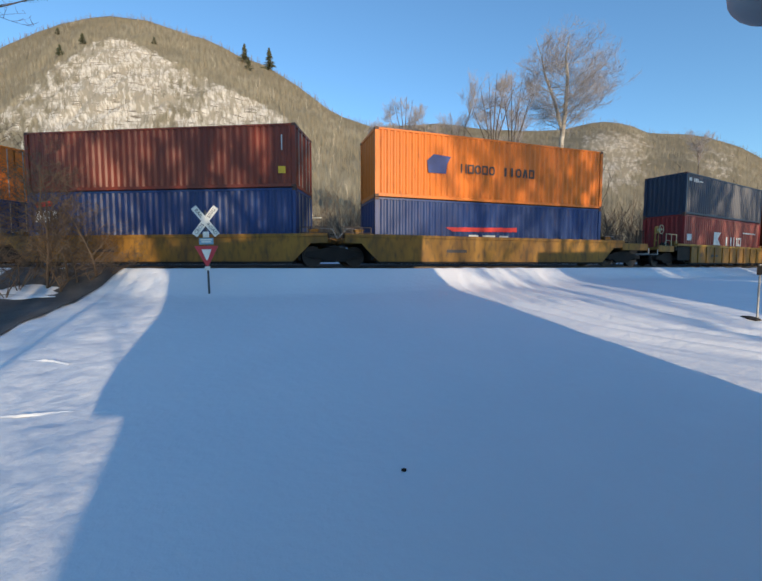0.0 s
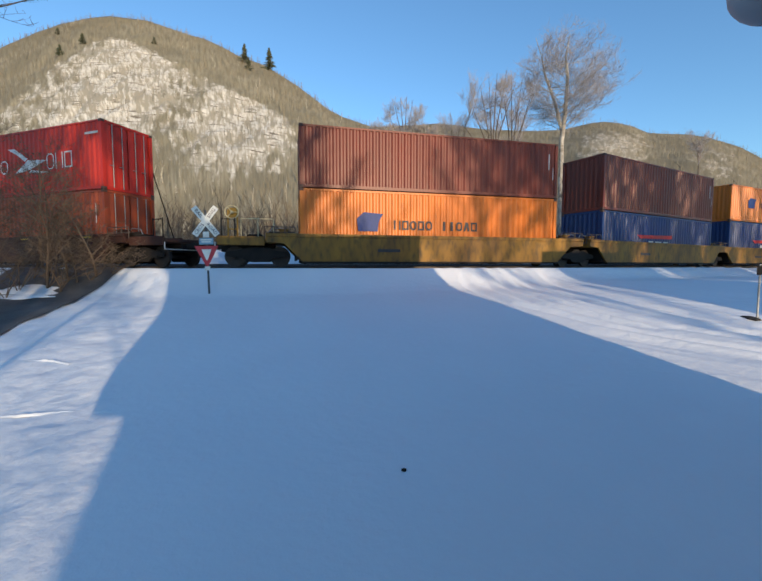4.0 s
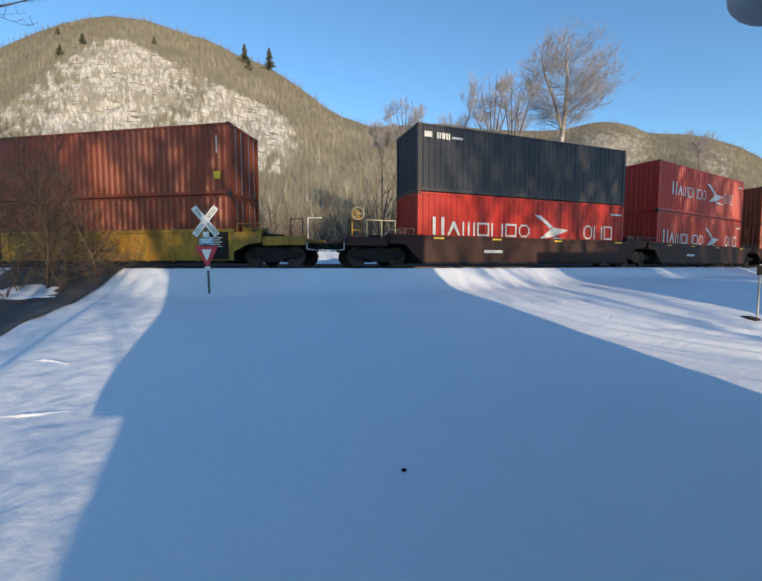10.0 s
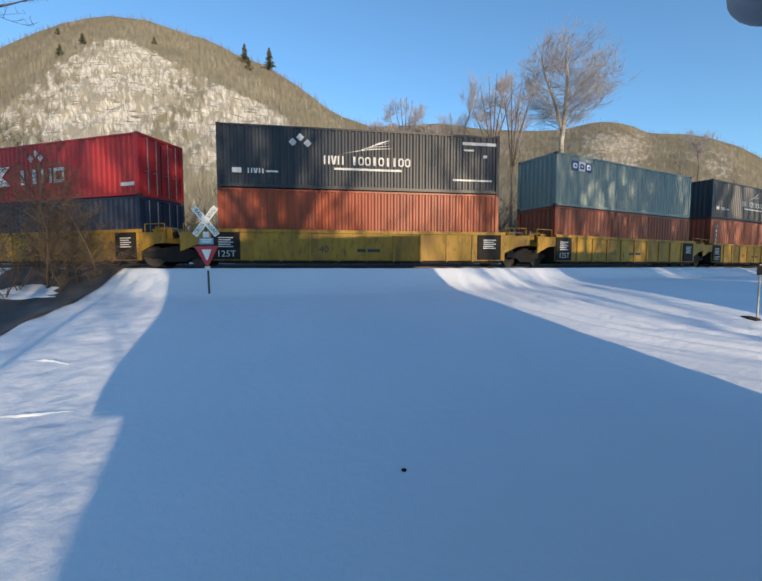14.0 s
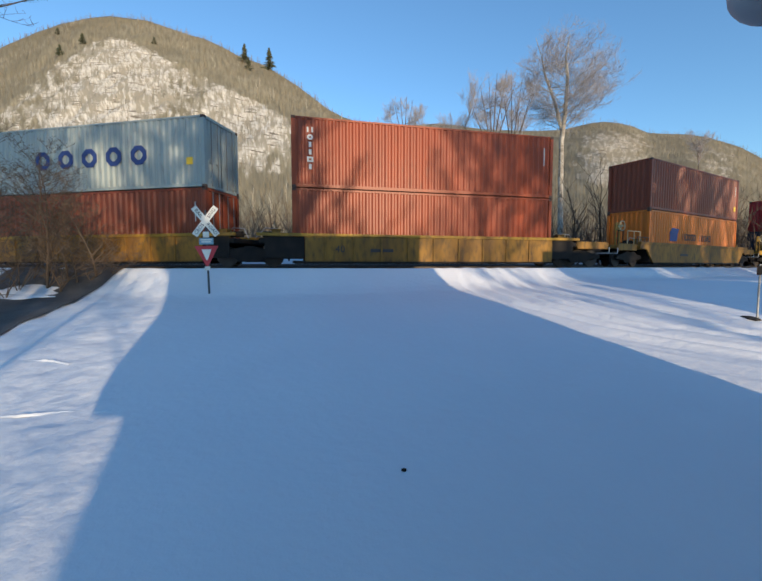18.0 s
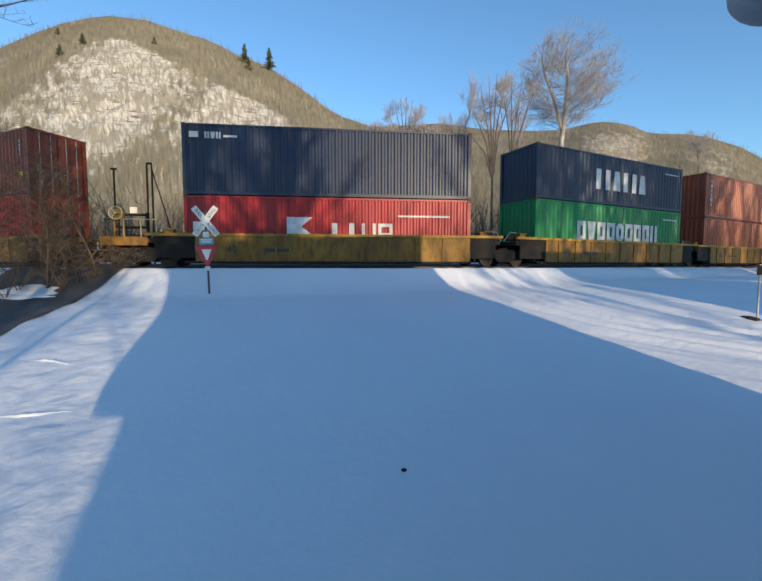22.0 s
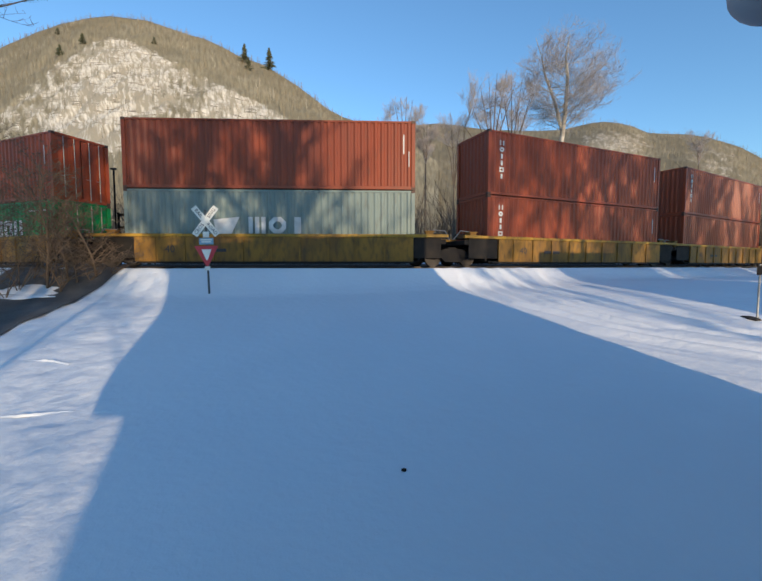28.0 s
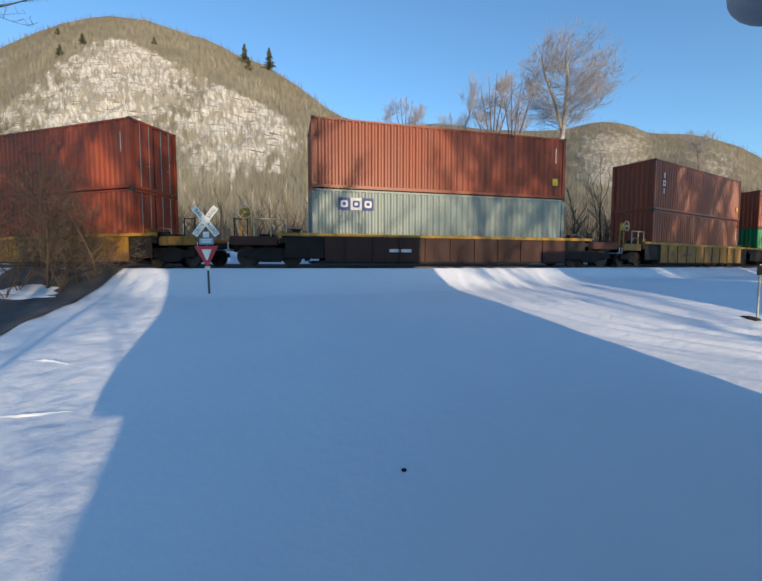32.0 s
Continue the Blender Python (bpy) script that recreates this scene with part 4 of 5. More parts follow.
# ---- writing ----
_dg = bpy.context.evaluated_depsgraph_get


def text_mesh(words, size, material):
    """Flat letters of the built-in font in the plane of x and z, centred."""
    cu = bpy.data.curves.new("letters", "FONT")
    cu.body, cu.size, cu.align_x, cu.align_y, cu.resolution_u = words, size, "CENTER", "CENTER", 2
    ob = new("letters", cu)
    bpy.context.view_layer.update()
    me = bpy.data.meshes.new_from_object(ob.evaluated_get(_dg()))
    bpy.data.objects.remove(ob)
    me.transform(Matrix.Rotation(math.pi / 2, 4, "X"))
    me.materials.clear()
    me.materials.append(material)
    return me


# ---- crossing sign ----
def crossing_sign(x, y):
    t = thing("crossing_sign", "white railroad crossbuck over a red yield triangle on a steel post", "sign", Matrix.Translation((x, y, gz(x, y) - 0.05)) @ Matrix.Rotation(radians(6), 4, "Z") @ Matrix.Rotation(radians(-1.2), 4, "Y"))
    part("post", boxes((-0.032, 0.032, -0.02, 0.02, 0, 2.95), bevel=0.008), M_POST, t)
    for ang, words, yy in ((52, "CROSSING", -0.045), (-52, "RAILROAD", -0.03)):
        b = part("blade", boxes((-0.61, 0.61, -0.004, 0.004, -0.105, 0.105)), M_SIGN, t)
        b.matrix_local = Matrix.Translation((0, yy, 2.56)) @ Matrix.Rotation(radians(-ang), 4, "Y")
        for sx in (-1, 1):
            w = part("lettering", text_mesh(words[:4] if sx < 0 else words[4:], 0.17, M_INKDARK), None, b)
            w.location = (sx * 0.34, -0.008, 0)
    part("plate", boxes((-0.24, 0.24, -0.045, -0.037, 1.76, 1.98), bevel=0.004), M_SIGNBLUE, t, "pale blue plate with small white writing")
    part("plate_writing", boxes((-0.19, 0.19, -0.053, -0.049, 1.90, 1.935), (-0.16, 0.16, -0.053, -0.049, 1.83, 1.865)), M_SIGN, t)
    part("bracket", boxes((-0.10, 0.10, -0.06, -0.02, 2.0, 2.2), bevel=0.01), M_SIGN, t)
    c, s = (0, 1.42), 0.40
    tri = lambda k: [(-s * k, c[1] + 0.29 * k), (s * k, c[1] + 0.29 * k), (0.03, c[1] - 0.42 * k), (-0.03, c[1] - 0.42 * k)]
    part("yield_triangle", prism(tri(1.0), -0.06, -0.05), M_SIGNRED, t)
    part("yield_centre", prism([(0.8 * a, b + 0.02) for a, b in tri(0.52)], -0.068, -0.064), M_SIGN, t)
    part("lower_plate", boxes((-0.09, 0.09, -0.05, -0.03, 0.86, 1.0)), M_SIGN, t)


crossing_sign(-6.02, 13.6)
x, y = 10.47, 10.75
sp = thing("sign_post", "thin grey post with a small dark sign seen edge-on", "sign", Matrix.Translation((x, y, gz(x, y) - 0.05)))
part("post", boxes((-0.022, 0.022, -0.018, 0.018, 0, 1.6), bevel=0.006), M_GALV, sp)
part("panel", boxes((-0.12, 0.35, -0.04, -0.025, 1.30, 1.56), bevel=0.004), M_BLACK, sp)
bm = bmesh.new()
bmesh.ops.create_icosphere(bm, subdivisions=3, radius=1.0)
for v in bm.verts:
    f = 1 + 0.25 * noise.noise(v.co * 2.3)
    v.co = Vector((v.co.x * 0.19 * f * (1 + 0.5 * noise.noise(v.co * 5.1)), v.co.y * 0.28 * f, v.co.z * 0.075 * f))
rk = new("earth_mound", bpy.data.meshes.new("earth_mound"))
bm.to_mesh(rk.data)
bm.free()
rk.data.materials.append(M_BALLAST)
rk.location = (x - 0.03, y + 0.20, gz(x - 0.03, y + 0.20) - 0.025)
tagged(rk, "bare dark earth at the foot of the post", "earth")
bm = bmesh.new()
bmesh.ops.create_icosphere(bm, subdivisions=2, radius=1.0)
for v in bm.verts:
    f = 1 + 0.4 * noise.noise(v.co * 1.7)
    v.co = Vector((v.co.x * 0.035 * f, v.co.y * 0.03 * f, v.co.z * 0.016 * f))
clod = new("clod", bpy.data.meshes.new("clod"))
bm.to_mesh(clod.data)
bm.free()
clod.data.materials.append(M_BLACK)
clod.location = (0.28, 4.55, gz(0.28, 4.55) + 0.01)
tagged(clod, "small dark clod lying on the snow", "clod")

# ---- the train ----
HL, HW = 6.096, 1.219
_made = {}


def once(key, make, material=None):
    """The shared mesh under that key, made at its first use."""
    if key not in _made:
        got = make()
        if isinstance(got, bpy.types.Mesh):
            me = got
        else:
            me = bpy.data.meshes.new(key)
            got.to_mesh(me)
            got.free()
            me.materials.append(material or M_BLACK)
        _made[key] = me
    return _made[key]


def dressed(name, me, material, parent, label=""):
    """A part on a shared mesh with a material of its own."""
    ob = new(name, me)
    ob.parent = parent
    ob.material_slots[0].link = "OBJECT"
    ob.material_slots[0].material = material
    if label:
        ob["label"] = label
    return ob


def corrugated(length, z0, z1, out, depth, pitch=0.278):
    """A pressed panel along x, seen from -y, with its outer faces at -out."""
    bm = bmesh.new()
    n = int(length / pitch)
    pitch = length / n
    xs = []
    for i in range(n):
        a = -length / 2 + i * pitch
        xs += [(a, depth), (a + pitch * 0.26, depth), (a + pitch * 0.5, 0), (a + pitch * 0.76, 0)]
    xs.append((length / 2, depth))
    lo = [bm.verts.new((x, -out + d, z0)) for x, d in xs]
    hi = [bm.verts.new((x, -out + d, z1)) for x, d in xs]
    for i in range(len(xs) - 1):
        bm.faces.new((lo[i], lo[i + 1], hi[i + 1], hi[i]))
    return bm


def turned(bm, deg):
    bmesh.ops.rotate(bm, verts=bm.verts[:], cent=(0, 0, 0), matrix=Matrix.Rotation(radians(deg), 3, "Z"))
    return bm


def ring(x0, x1, z0, z1, t, cut):
    """A plain closed band round a rectangle with its corners cut."""
    bm = bmesh.new()

    def loop(d, c):
        a, b, e, f = x0 + d, x1 - d, z0 + d, z1 - d
        c = max(c, 0.001)
        return [bm.verts.new((x, -HW - 0.006, z)) for x, z in ((a + c, e), (b - c, e), (b, e + c), (b, f - c), (b - c, f), (a + c, f), (a, f - c), (a, e + c))]
    o, n = loop(0, cut), loop(t, cut * 0.6)
    for k in range(8):
        bm.faces.new((o[k], o[(k + 1) % 8], n[(k + 1) % 8], n[k]))
    return bm


def shape(pts):
    bm = bmesh.new()
    poly(bm, pts)
    return bm


def marks(out, ink, code, x0, x1, z0, z1, fill=0.42):
    """A row of plain shapes: | bar, = two bars, w three bars, # block, o and u closed bands, ^ and v wedges, space."""
    w = (x1 - x0) / len(code)
    for i, c in enumerate(code):
        a, b = x0 + i * w, x0 + i * w + w * 0.84
        t, m = (b - a) * fill * 0.5, x0 + i * w + w * 0.42
        k = (b - a) * 0.22
        if c == "|":
            out.append((shape([(m - t * 0.8, z0), (m + t * 0.8, z0), (m + t * 0.8, z1), (m - t * 0.8, z1)]), ink))
        elif c == "#":
            out.append((shape([(a, z0), (b, z0), (b, z1), (a, z1)]), ink))
        elif c in "=w":
            for f in (0, 1) if c == "=" else (0, 0.5, 1):
                e = a + (b - a - t) * f
                out.append((shape([(e, z0), (e + t, z0), (e + t, z1), (e, z1)]), ink))
        elif c == "^":
            out.append((shape([(a, z0), (a + 1.3 * t, z0), (m, z0 + (z1 - z0) * 0.6), (b - 1.3 * t, z0), (b, z0), (m + t * 0.8, z1), (m - t * 0.8, z1)]), ink))
        elif c == "v":
            out.append((shape([(m - t * 0.8, z0), (m + t * 0.8, z0), (b, z1), (b - 1.3 * t, z1), (m, z0 + (z1 - z0) * 0.4), (a + 1.3 * t, z1), (a, z1)]), ink))
        elif c in "ou":
            out.append((ring(a, b, z0, z1, t, k * 1.3 if c == "o" else 0.0), ink))


def bar(out, ink, x0, x1, z0, z1):
    out.append((shape([(x0, z0), (x1, z0), (x1, z1), (x0, z1)]), ink))


def stacked(out, ink, x0, w, z0, z1, n):
    """n marks one under the other."""
    h = (z1 - z0) / n
    for i in range(n):
        a = z0 + i * h
        marks(out, ink, "|u||o="[i], x0, x0 + w * 1.19, a, a + h * 0.72, 0.55)


def poly(bm, pts, lift=0.006):
    vs = [bm.verts.new((x, -HW - lift, z)) for x, z in pts]
    f = bm.faces.new(vs)
    f.normal_update()
    if f.normal.y > 0:
        f.normal_flip()


def X(f):
    return (f - 0.5) * 2 * HL


def swoop(out, ink, x, z, w, h):
    # a white gliding shape of three wedges
    out.append((shape([(x, z + h), (x + w * 0.18, z + h * 0.98), (x + w * 0.5, z + h * 0.55), (x + w * 0.42, z + h * 0.45), (x + w * 0.25, z + h * 0.72)]), ink))
    out.append((shape([(x + w * 0.15, z), (x + w * 0.5, z + h * 0.50), (x + w * 0.95, z + h * 0.42), (x + w * 0.55, z + h * 0.12)]), ink))
    out.append((shape([(x + w * 0.56, z + h * 0.10), (x + w * 0.98, z - h * 0.03), (x + w, z - h * 0.06), (x + w * 0.9, z - h * 0.06), (x + w * 0.5, z)]), ink))


def diamonds(out, ink, spots, h):
    for dx, dz in spots:
        out.append((shape([(X(dx) - 0.17, dz * h), (X(dx), dz * h - 0.17), (X(dx) + 0.17, dz * h), (X(dx), dz * h + 0.17)]), ink))


def logo(kind, h):
    """The markings of one long side as plain shapes, each with its ink."""
    o = []
    if kind in ("gull_hi", "gull_lo"):
        a = (0.13, 0.51, 0.505, 0.73, 0.72, 0.86, 0.36) if kind == "gull_hi" else (0.06, 0.50, 0.51, 0.70, 0.77, 0.94, 0.36)
        bar(o, M_WHITE, X(a[0]), X(a[0] + 0.012), a[6] * h, (a[6] + 0.27) * h)
        bar(o, M_WHITE, X(a[0] + 0.035), X(a[0] + 0.047), a[6] * h, (a[6] + 0.27) * h)
        marks(o, M_WHITE, "^wu=uo", X(a[0] + 0.06), X(a[1]), a[6] * h, (a[6] + 0.21) * h, 0.25)
        swoop(o, M_WHITE, X(a[2]), (a[6] - 0.02) * h, X(a[3]) - X(a[2]), 0.40 * h)
        marks(o, M_WHITE, "o=u", X(a[4]), X(a[5]), a[6] * h, (a[6] + 0.24) * h, 0.26)
        bar(o, M_WHITE, X(0.92), X(0.985), 0.80 * h, 0.83 * h)
    elif kind in ("wing", "wing_diamond"):
        marks(o, M_WHITE, "=v= |oo|o||oo", X(0.355), X(0.665), 0.41 * h, 0.55 * h, 0.5)
        bar(o, M_WHITE, X(0.39), X(0.63), 0.325 * h, 0.36 * h)
        for k in range(4):
            o.append((shape([(X(0.41 + 0.02 * k), (0.58 + 0.015 * k) * h), (X(0.50 + 0.025 * k), (0.66 + 0.05 * k) * h), (X(0.60 - 0.004 * k), (0.84 - 0.045 * (3 - k)) * h), (X(0.52 + 0.01 * k), (0.69 + 0.035 * k) * h)]), M_WHITE))
        bar(o, M_WHITE, X(0.05), X(0.08), 0.23 * h, 0.31 * h)
        marks(o, M_WHITE, "=v=", X(0.10), X(0.155), 0.23 * h, 0.31 * h, 0.6)
        bar(o, M_WHITE, X(0.16), X(0.20), 0.25 * h, 0.28 * h)
        bar(o, M_WHITE, X(0.855), X(0.985), 0.82 * h, 0.87 * h)
        bar(o, M_WHITE, X(0.86), X(0.90), 0.72 * h, 0.75 * h)
        bar(o, M_WHITE, X(0.82), X(0.97), 0.21 * h, 0.24 * h)
        bar(o, M_WHITE, X(0.935), X(0.95), 0.61 * h, 0.66 * h)
        if kind == "wing_diamond":
            diamonds(o, M_WHITE, ((0.25, 0.74), (0.275, 0.82), (0.30, 0.73)), h)
    elif kind == "stack_mark":
        stacked(o, M_WHITE, X(0.052), 0.25, 0.26 * h, 0.88 * h, 6)
        bar(o, M_WHITE, X(0.957), X(0.961), 0.52 * h, 0.80 * h)
    elif kind == "stack_short":
        stacked(o, M_WHITE, X(0.075), 0.30, 0.34 * h, 0.80 * h, 3)
        bar(o, M_DECAL, X(0.945), X(0.965), 0.22 * h, 0.32 * h)
    elif kind == "square_words":
        o.append((shape([(X(0.20), 0.40 * h), (X(0.27), 0.40 * h), (X(0.275), 0.55 * h), (X(0.29), 0.66 * h), (X(0.22), 0.68 * h), (X(0.195), 0.58 * h)]), M_INKBLUE))
        marks(o, M_INKDARK, "=uouo ||o^u", X(0.33), X(0.66), 0.43 * h, 0.57 * h, 0.5)
    elif kind in ("block_mid", "block_small"):
        a = (0.36, 0.56, 0.20, 0.42, 0.27, 0.58) if kind == "block_mid" else (0.03, 0.125, 0.55, 0.72, 0.03, 0.10)
        marks(o, M_WHITE, "^#|" if kind == "block_mid" else "^u|", X(a[0]), X(a[1]), a[2] * h, a[3] * h, 0.9)
        o.append((shape([(X(a[4]), (a[3] + 0.12) * h), (X(a[4] + 0.1 * (a[5] - a[4])), (a[3] + 0.05) * h), (X(a[5]), (a[3] + 0.07) * h), (X(a[5]), (a[3] + 0.15) * h)]), M_INKRED))
    elif kind in ("capital_hi", "capital_lo"):
        a = (0.285, 0.38, 0.42, 0.67, 0.30, 0.64) if kind == "capital_hi" else (0.34, 0.43, 0.48, 0.72, 0.37, 0.67)
        o.append((shape([(X(a[0]), a[4] * h), (X(a[1]), a[4] * h), (X(a[0] + 0.05), (a[4] + a[5]) / 2 * h), (X(a[1]), a[5] * h), (X(a[0]), a[5] * h)]), M_WHITE))
        marks(o, M_WHITE, "||=u", X(a[2]), X(a[3]), a[4] * h, (a[5] - 0.09) * h, 0.45)
        if kind == "capital_hi":
            diamonds(o, M_WHITE, ((0.495, 0.74), (0.52, 0.82), (0.545, 0.74)), h)
            bar(o, M_WHITE, X(0.03), X(0.07), 0.42 * h, 0.57 * h)
            bar(o, M_WHITE, X(0.92), X(0.98), 0.16 * h, 0.22 * h)
        else:
            bar(o, M_WHITE, X(0.73), X(0.92), 0.69 * h, 0.72 * h)
            bar(o, M_WHITE, X(0.03), X(0.08), 0.44 * h, 0.58 * h)
    elif kind == "five_dark":
        for k in range(5):
            marks(o, M_INKBLUE, "o", X(0.30 + 0.103 * k), X(0.30 + 0.103 * k + 0.076), 0.36 * h, 0.63 * h, 0.5)
        bar(o, M_DECAL, X(0.93), X(0.955), 0.32 * h, 0.42 * h)
    elif kind == "wide_hi":
        marks(o, M_WHITE, "||^||^", X(0.34), X(0.71), 0.30 * h, 0.70 * h, 0.75)
        bar(o, M_WHITE, X(0.85), X(0.96), 0.81 * h, 0.83 * h)
    elif kind == "wide_lo":
        marks(o, M_WHITE, "uvuuouuu=", X(0.24), X(0.815), 0.34 * h, 0.68 * h, 0.72)
        bar(o, M_WHITE, X(0.85), X(0.96), 0.81 * h, 0.83 * h)
    elif kind == "red_small":
        marks(o, M_INKRED, "ooo|", X(0.10), X(0.25), 0.66 * h, 0.82 * h, 0.6)
    elif kind == "three_squares":
        for k in range(3):
            a, b = X(0.09 + 0.042 * k), X(0.13 + 0.042 * k)
            bar(o, M_WHITE if k == 1 else M_INKBLUE, a, b, 0.70 * h, 0.88 * h)
            r = ring(a + 0.09, b - 0.09, 0.74 * h, 0.84 * h, 0.08, 0.05)
            bmesh.ops.translate(r, verts=r.verts[:], vec=(0, -0.005, 0))
            o.append((r, M_INKBLUE if k == 1 else M_WHITE))
    elif kind == "white_row":
        marks(o, M_WHITE, "wo|", X(0.42), X(0.63), 0.36 * h, 0.60 * h, 0.5)
        o.append((shape([(X(0.31), 0.36 * h), (X(0.36), 0.34 * h), (X(0.39), 0.60 * h), (X(0.30), 0.56 * h)]), M_WHITE))
    elif kind == "white_small":
        marks(o, M_WHITE, "o^|", X(0.055), X(0.115), 0.60 * h, 0.78 * h, 0.6)
    elif kind == "code_small":
        bar(o, M_WHITE, X(0.025), X(0.055), 0.80 * h, 0.88 * h)
        marks(o, M_WHITE, "=v=", X(0.075), X(0.13), 0.79 * h, 0.88 * h, 0.8)
        bar(o, M_WHITE, X(0.135), X(0.18), 0.81 * h, 0.84 * h)
    elif kind == "decal":
        bar(o, M_DECAL, X(0.94), X(0.965), 0.22 * h, 0.33 * h)
        bar(o, M_WHITE, X(0.951), X(0.955), 0.58 * h, 0.82 * h)
    elif kind == "code_right":
        bar(o, M_WHITE, X(0.957), X(0.961), 0.52 * h, 0.80 * h)
        bar(o, M_WHITE, X(0.976), X(0.979), 0.34 * h, 0.56 * h)
    return o


NAMES = {"rust": "rust-red", "brown": "brown-red", "maroon": "maroon", "orange": "orange", "blue": "blue", "navy": "navy blue", "slate": "dark slate", "red": "red", "crimson": "crimson", "grey": "grey-green", "white": "off-white", "silver": "grey", "green": "green", "darkred": "dark red"}
MARKS = {"gull_hi": "with white lettering and bird", "gull_lo": "with white lettering and bird", "wing": "with white wing and lettering", "wing_diamond": "with white wing and diamonds", "stack_mark": "with white upright lettering", "stack_short": "with upright white letters", "square_words": "with blue emblem and lettering", "block_mid": "with large white emblem", "block_small": "with small white emblem", "capital_hi": "with large white lettering", "capital_lo": "with large white lettering", "five_dark": "with five dark letters", "wide_hi": "with bold white lettering", "wide_lo": "with bold white lettering", "red_small": "with small red lettering", "three_squares": "with square emblem", "white_row": "with white lettering", "white_small": "with small white lettering", "code_small": "with small white code", "decal": "with yellow decal", "code_right": "with small white code"}
T, TZ = 2.591, 2.896
RODS = [((0.0, 0.0, 0.25), (0.0, 0.0, 1.0), 0.018)]


def container(colour, h, mark, place, m):
    t = thing("shipping_container", f"{NAMES[colour]} container {MARKS.get(mark, 'with plain sides')}, {place}", "container", m, group="containers on the train")
    p = PAINT[colour]
    k = f"{h:.2f}"
    side = once("side" + k, lambda: corrugated(2 * HL - 0.32, 0.15, h - 0.09, HW - 0.012, 0.045, 0.278))
    dressed("side_panel", side, p, t)
    dressed("side_panel", side, p, t).rotation_euler[2] = math.pi
    dressed("front_panel", once("front" + k, lambda: turned(corrugated(2 * HW - 0.30, 0.15, h - 0.09, HL - 0.03, 0.045, 0.25), -90)), p, t)
    dressed("roof", once("roof" + k, lambda: boxes((-HL + 0.1, HL - 0.1, -HW + 0.05, HW - 0.05, h - 0.03, h - 0.008))), p, t)
    dressed("base_frame", once("base", lambda: boxes((-HL + 0.17, HL - 0.17, -HW + 0.002, -HW + 0.06, 0.03, 0.16), (-HL + 0.17, HL - 0.17, HW - 0.06, HW - 0.002, 0.03, 0.16), (-HL + 0.01, -HL + 0.1, -HW + 0.17, HW - 0.17, 0.01, 0.16), (HL - 0.1, HL - 0.01, -HW + 0.17, HW - 0.17, 0.01, 0.16))), p, t)
    dressed("top_frame", once("topf" + k, lambda: boxes((-HL + 0.17, HL - 0.17, -HW + 0.002, -HW + 0.06, h - 0.10, h - 0.032), (-HL + 0.17, HL - 0.17, HW - 0.06, HW - 0.002, h - 0.10, h - 0.032), (-HL + 0.01, -HL + 0.1, -HW + 0.17, HW - 0.17, h - 0.12, h - 0.01), (HL - 0.1, HL - 0.01, -HW + 0.17, HW - 0.17, h - 0.12, h - 0.01))), p, t)
    post = once("post" + k, lambda: boxes((-0.075, 0.075, -0.075, 0.075, 0.12, h - 0.12)))
    cast = once("cast", lambda: boxes((-0.086, 0.086, -0.08, 0.08, -0.059, 0.059), bevel=0.012), M_CAST)
    for sx in (-1, 1):
        for sy in (-1, 1):
            dressed("corner_post", post, p, t).location = (sx * (HL - 0.085), sy * (HW - 0.079), 0)
            for z in (0.06, h - 0.06):
                part("corner_casting", cast, None, t).location = (sx * (HL - 0.086), sy * (HW - 0.08), z)
    door = once("door" + k, lambda: turned(corrugated(HW - 0.19, 0.17, h - 0.13, 0.0, 0.03, 0.42), 90))
    lock = once("lock" + k, lambda: rods(((0, 0, 0.12), (0, 0, h - 0.12), 0.02), ((0.0, -0.16, 1.05), (0.0, 0.05, 1.05), 0.015), n=6), M_ROD)
    for sy in (-1, 1):
        d = dressed("door", door, p, t)
        d.location = (HL - 0.04, sy * (HW / 2 - 0.075), 0)
        for dy in (-0.22, 0.22):
            part("lock_rod", lock, None, d).location = (0.045, dy, 0)
    if mark:
        name = "lettering_" + mark + k
        if name not in _made:
            got = []
            for bm, ink in logo(mark, h):
                me = bpy.data.meshes.new("marking")
                bm.to_mesh(me)
                bm.free()
                me.materials.append(ink)
                got.append(me)
            _made[name] = got
        for me in _made[name]:
            part("marking", me, None, t)
    return t


def plate_text(words, size):
    return once("text_" + words, lambda: text_mesh(words, size, M_WHITE if words == "125T" else M_INKDARK))


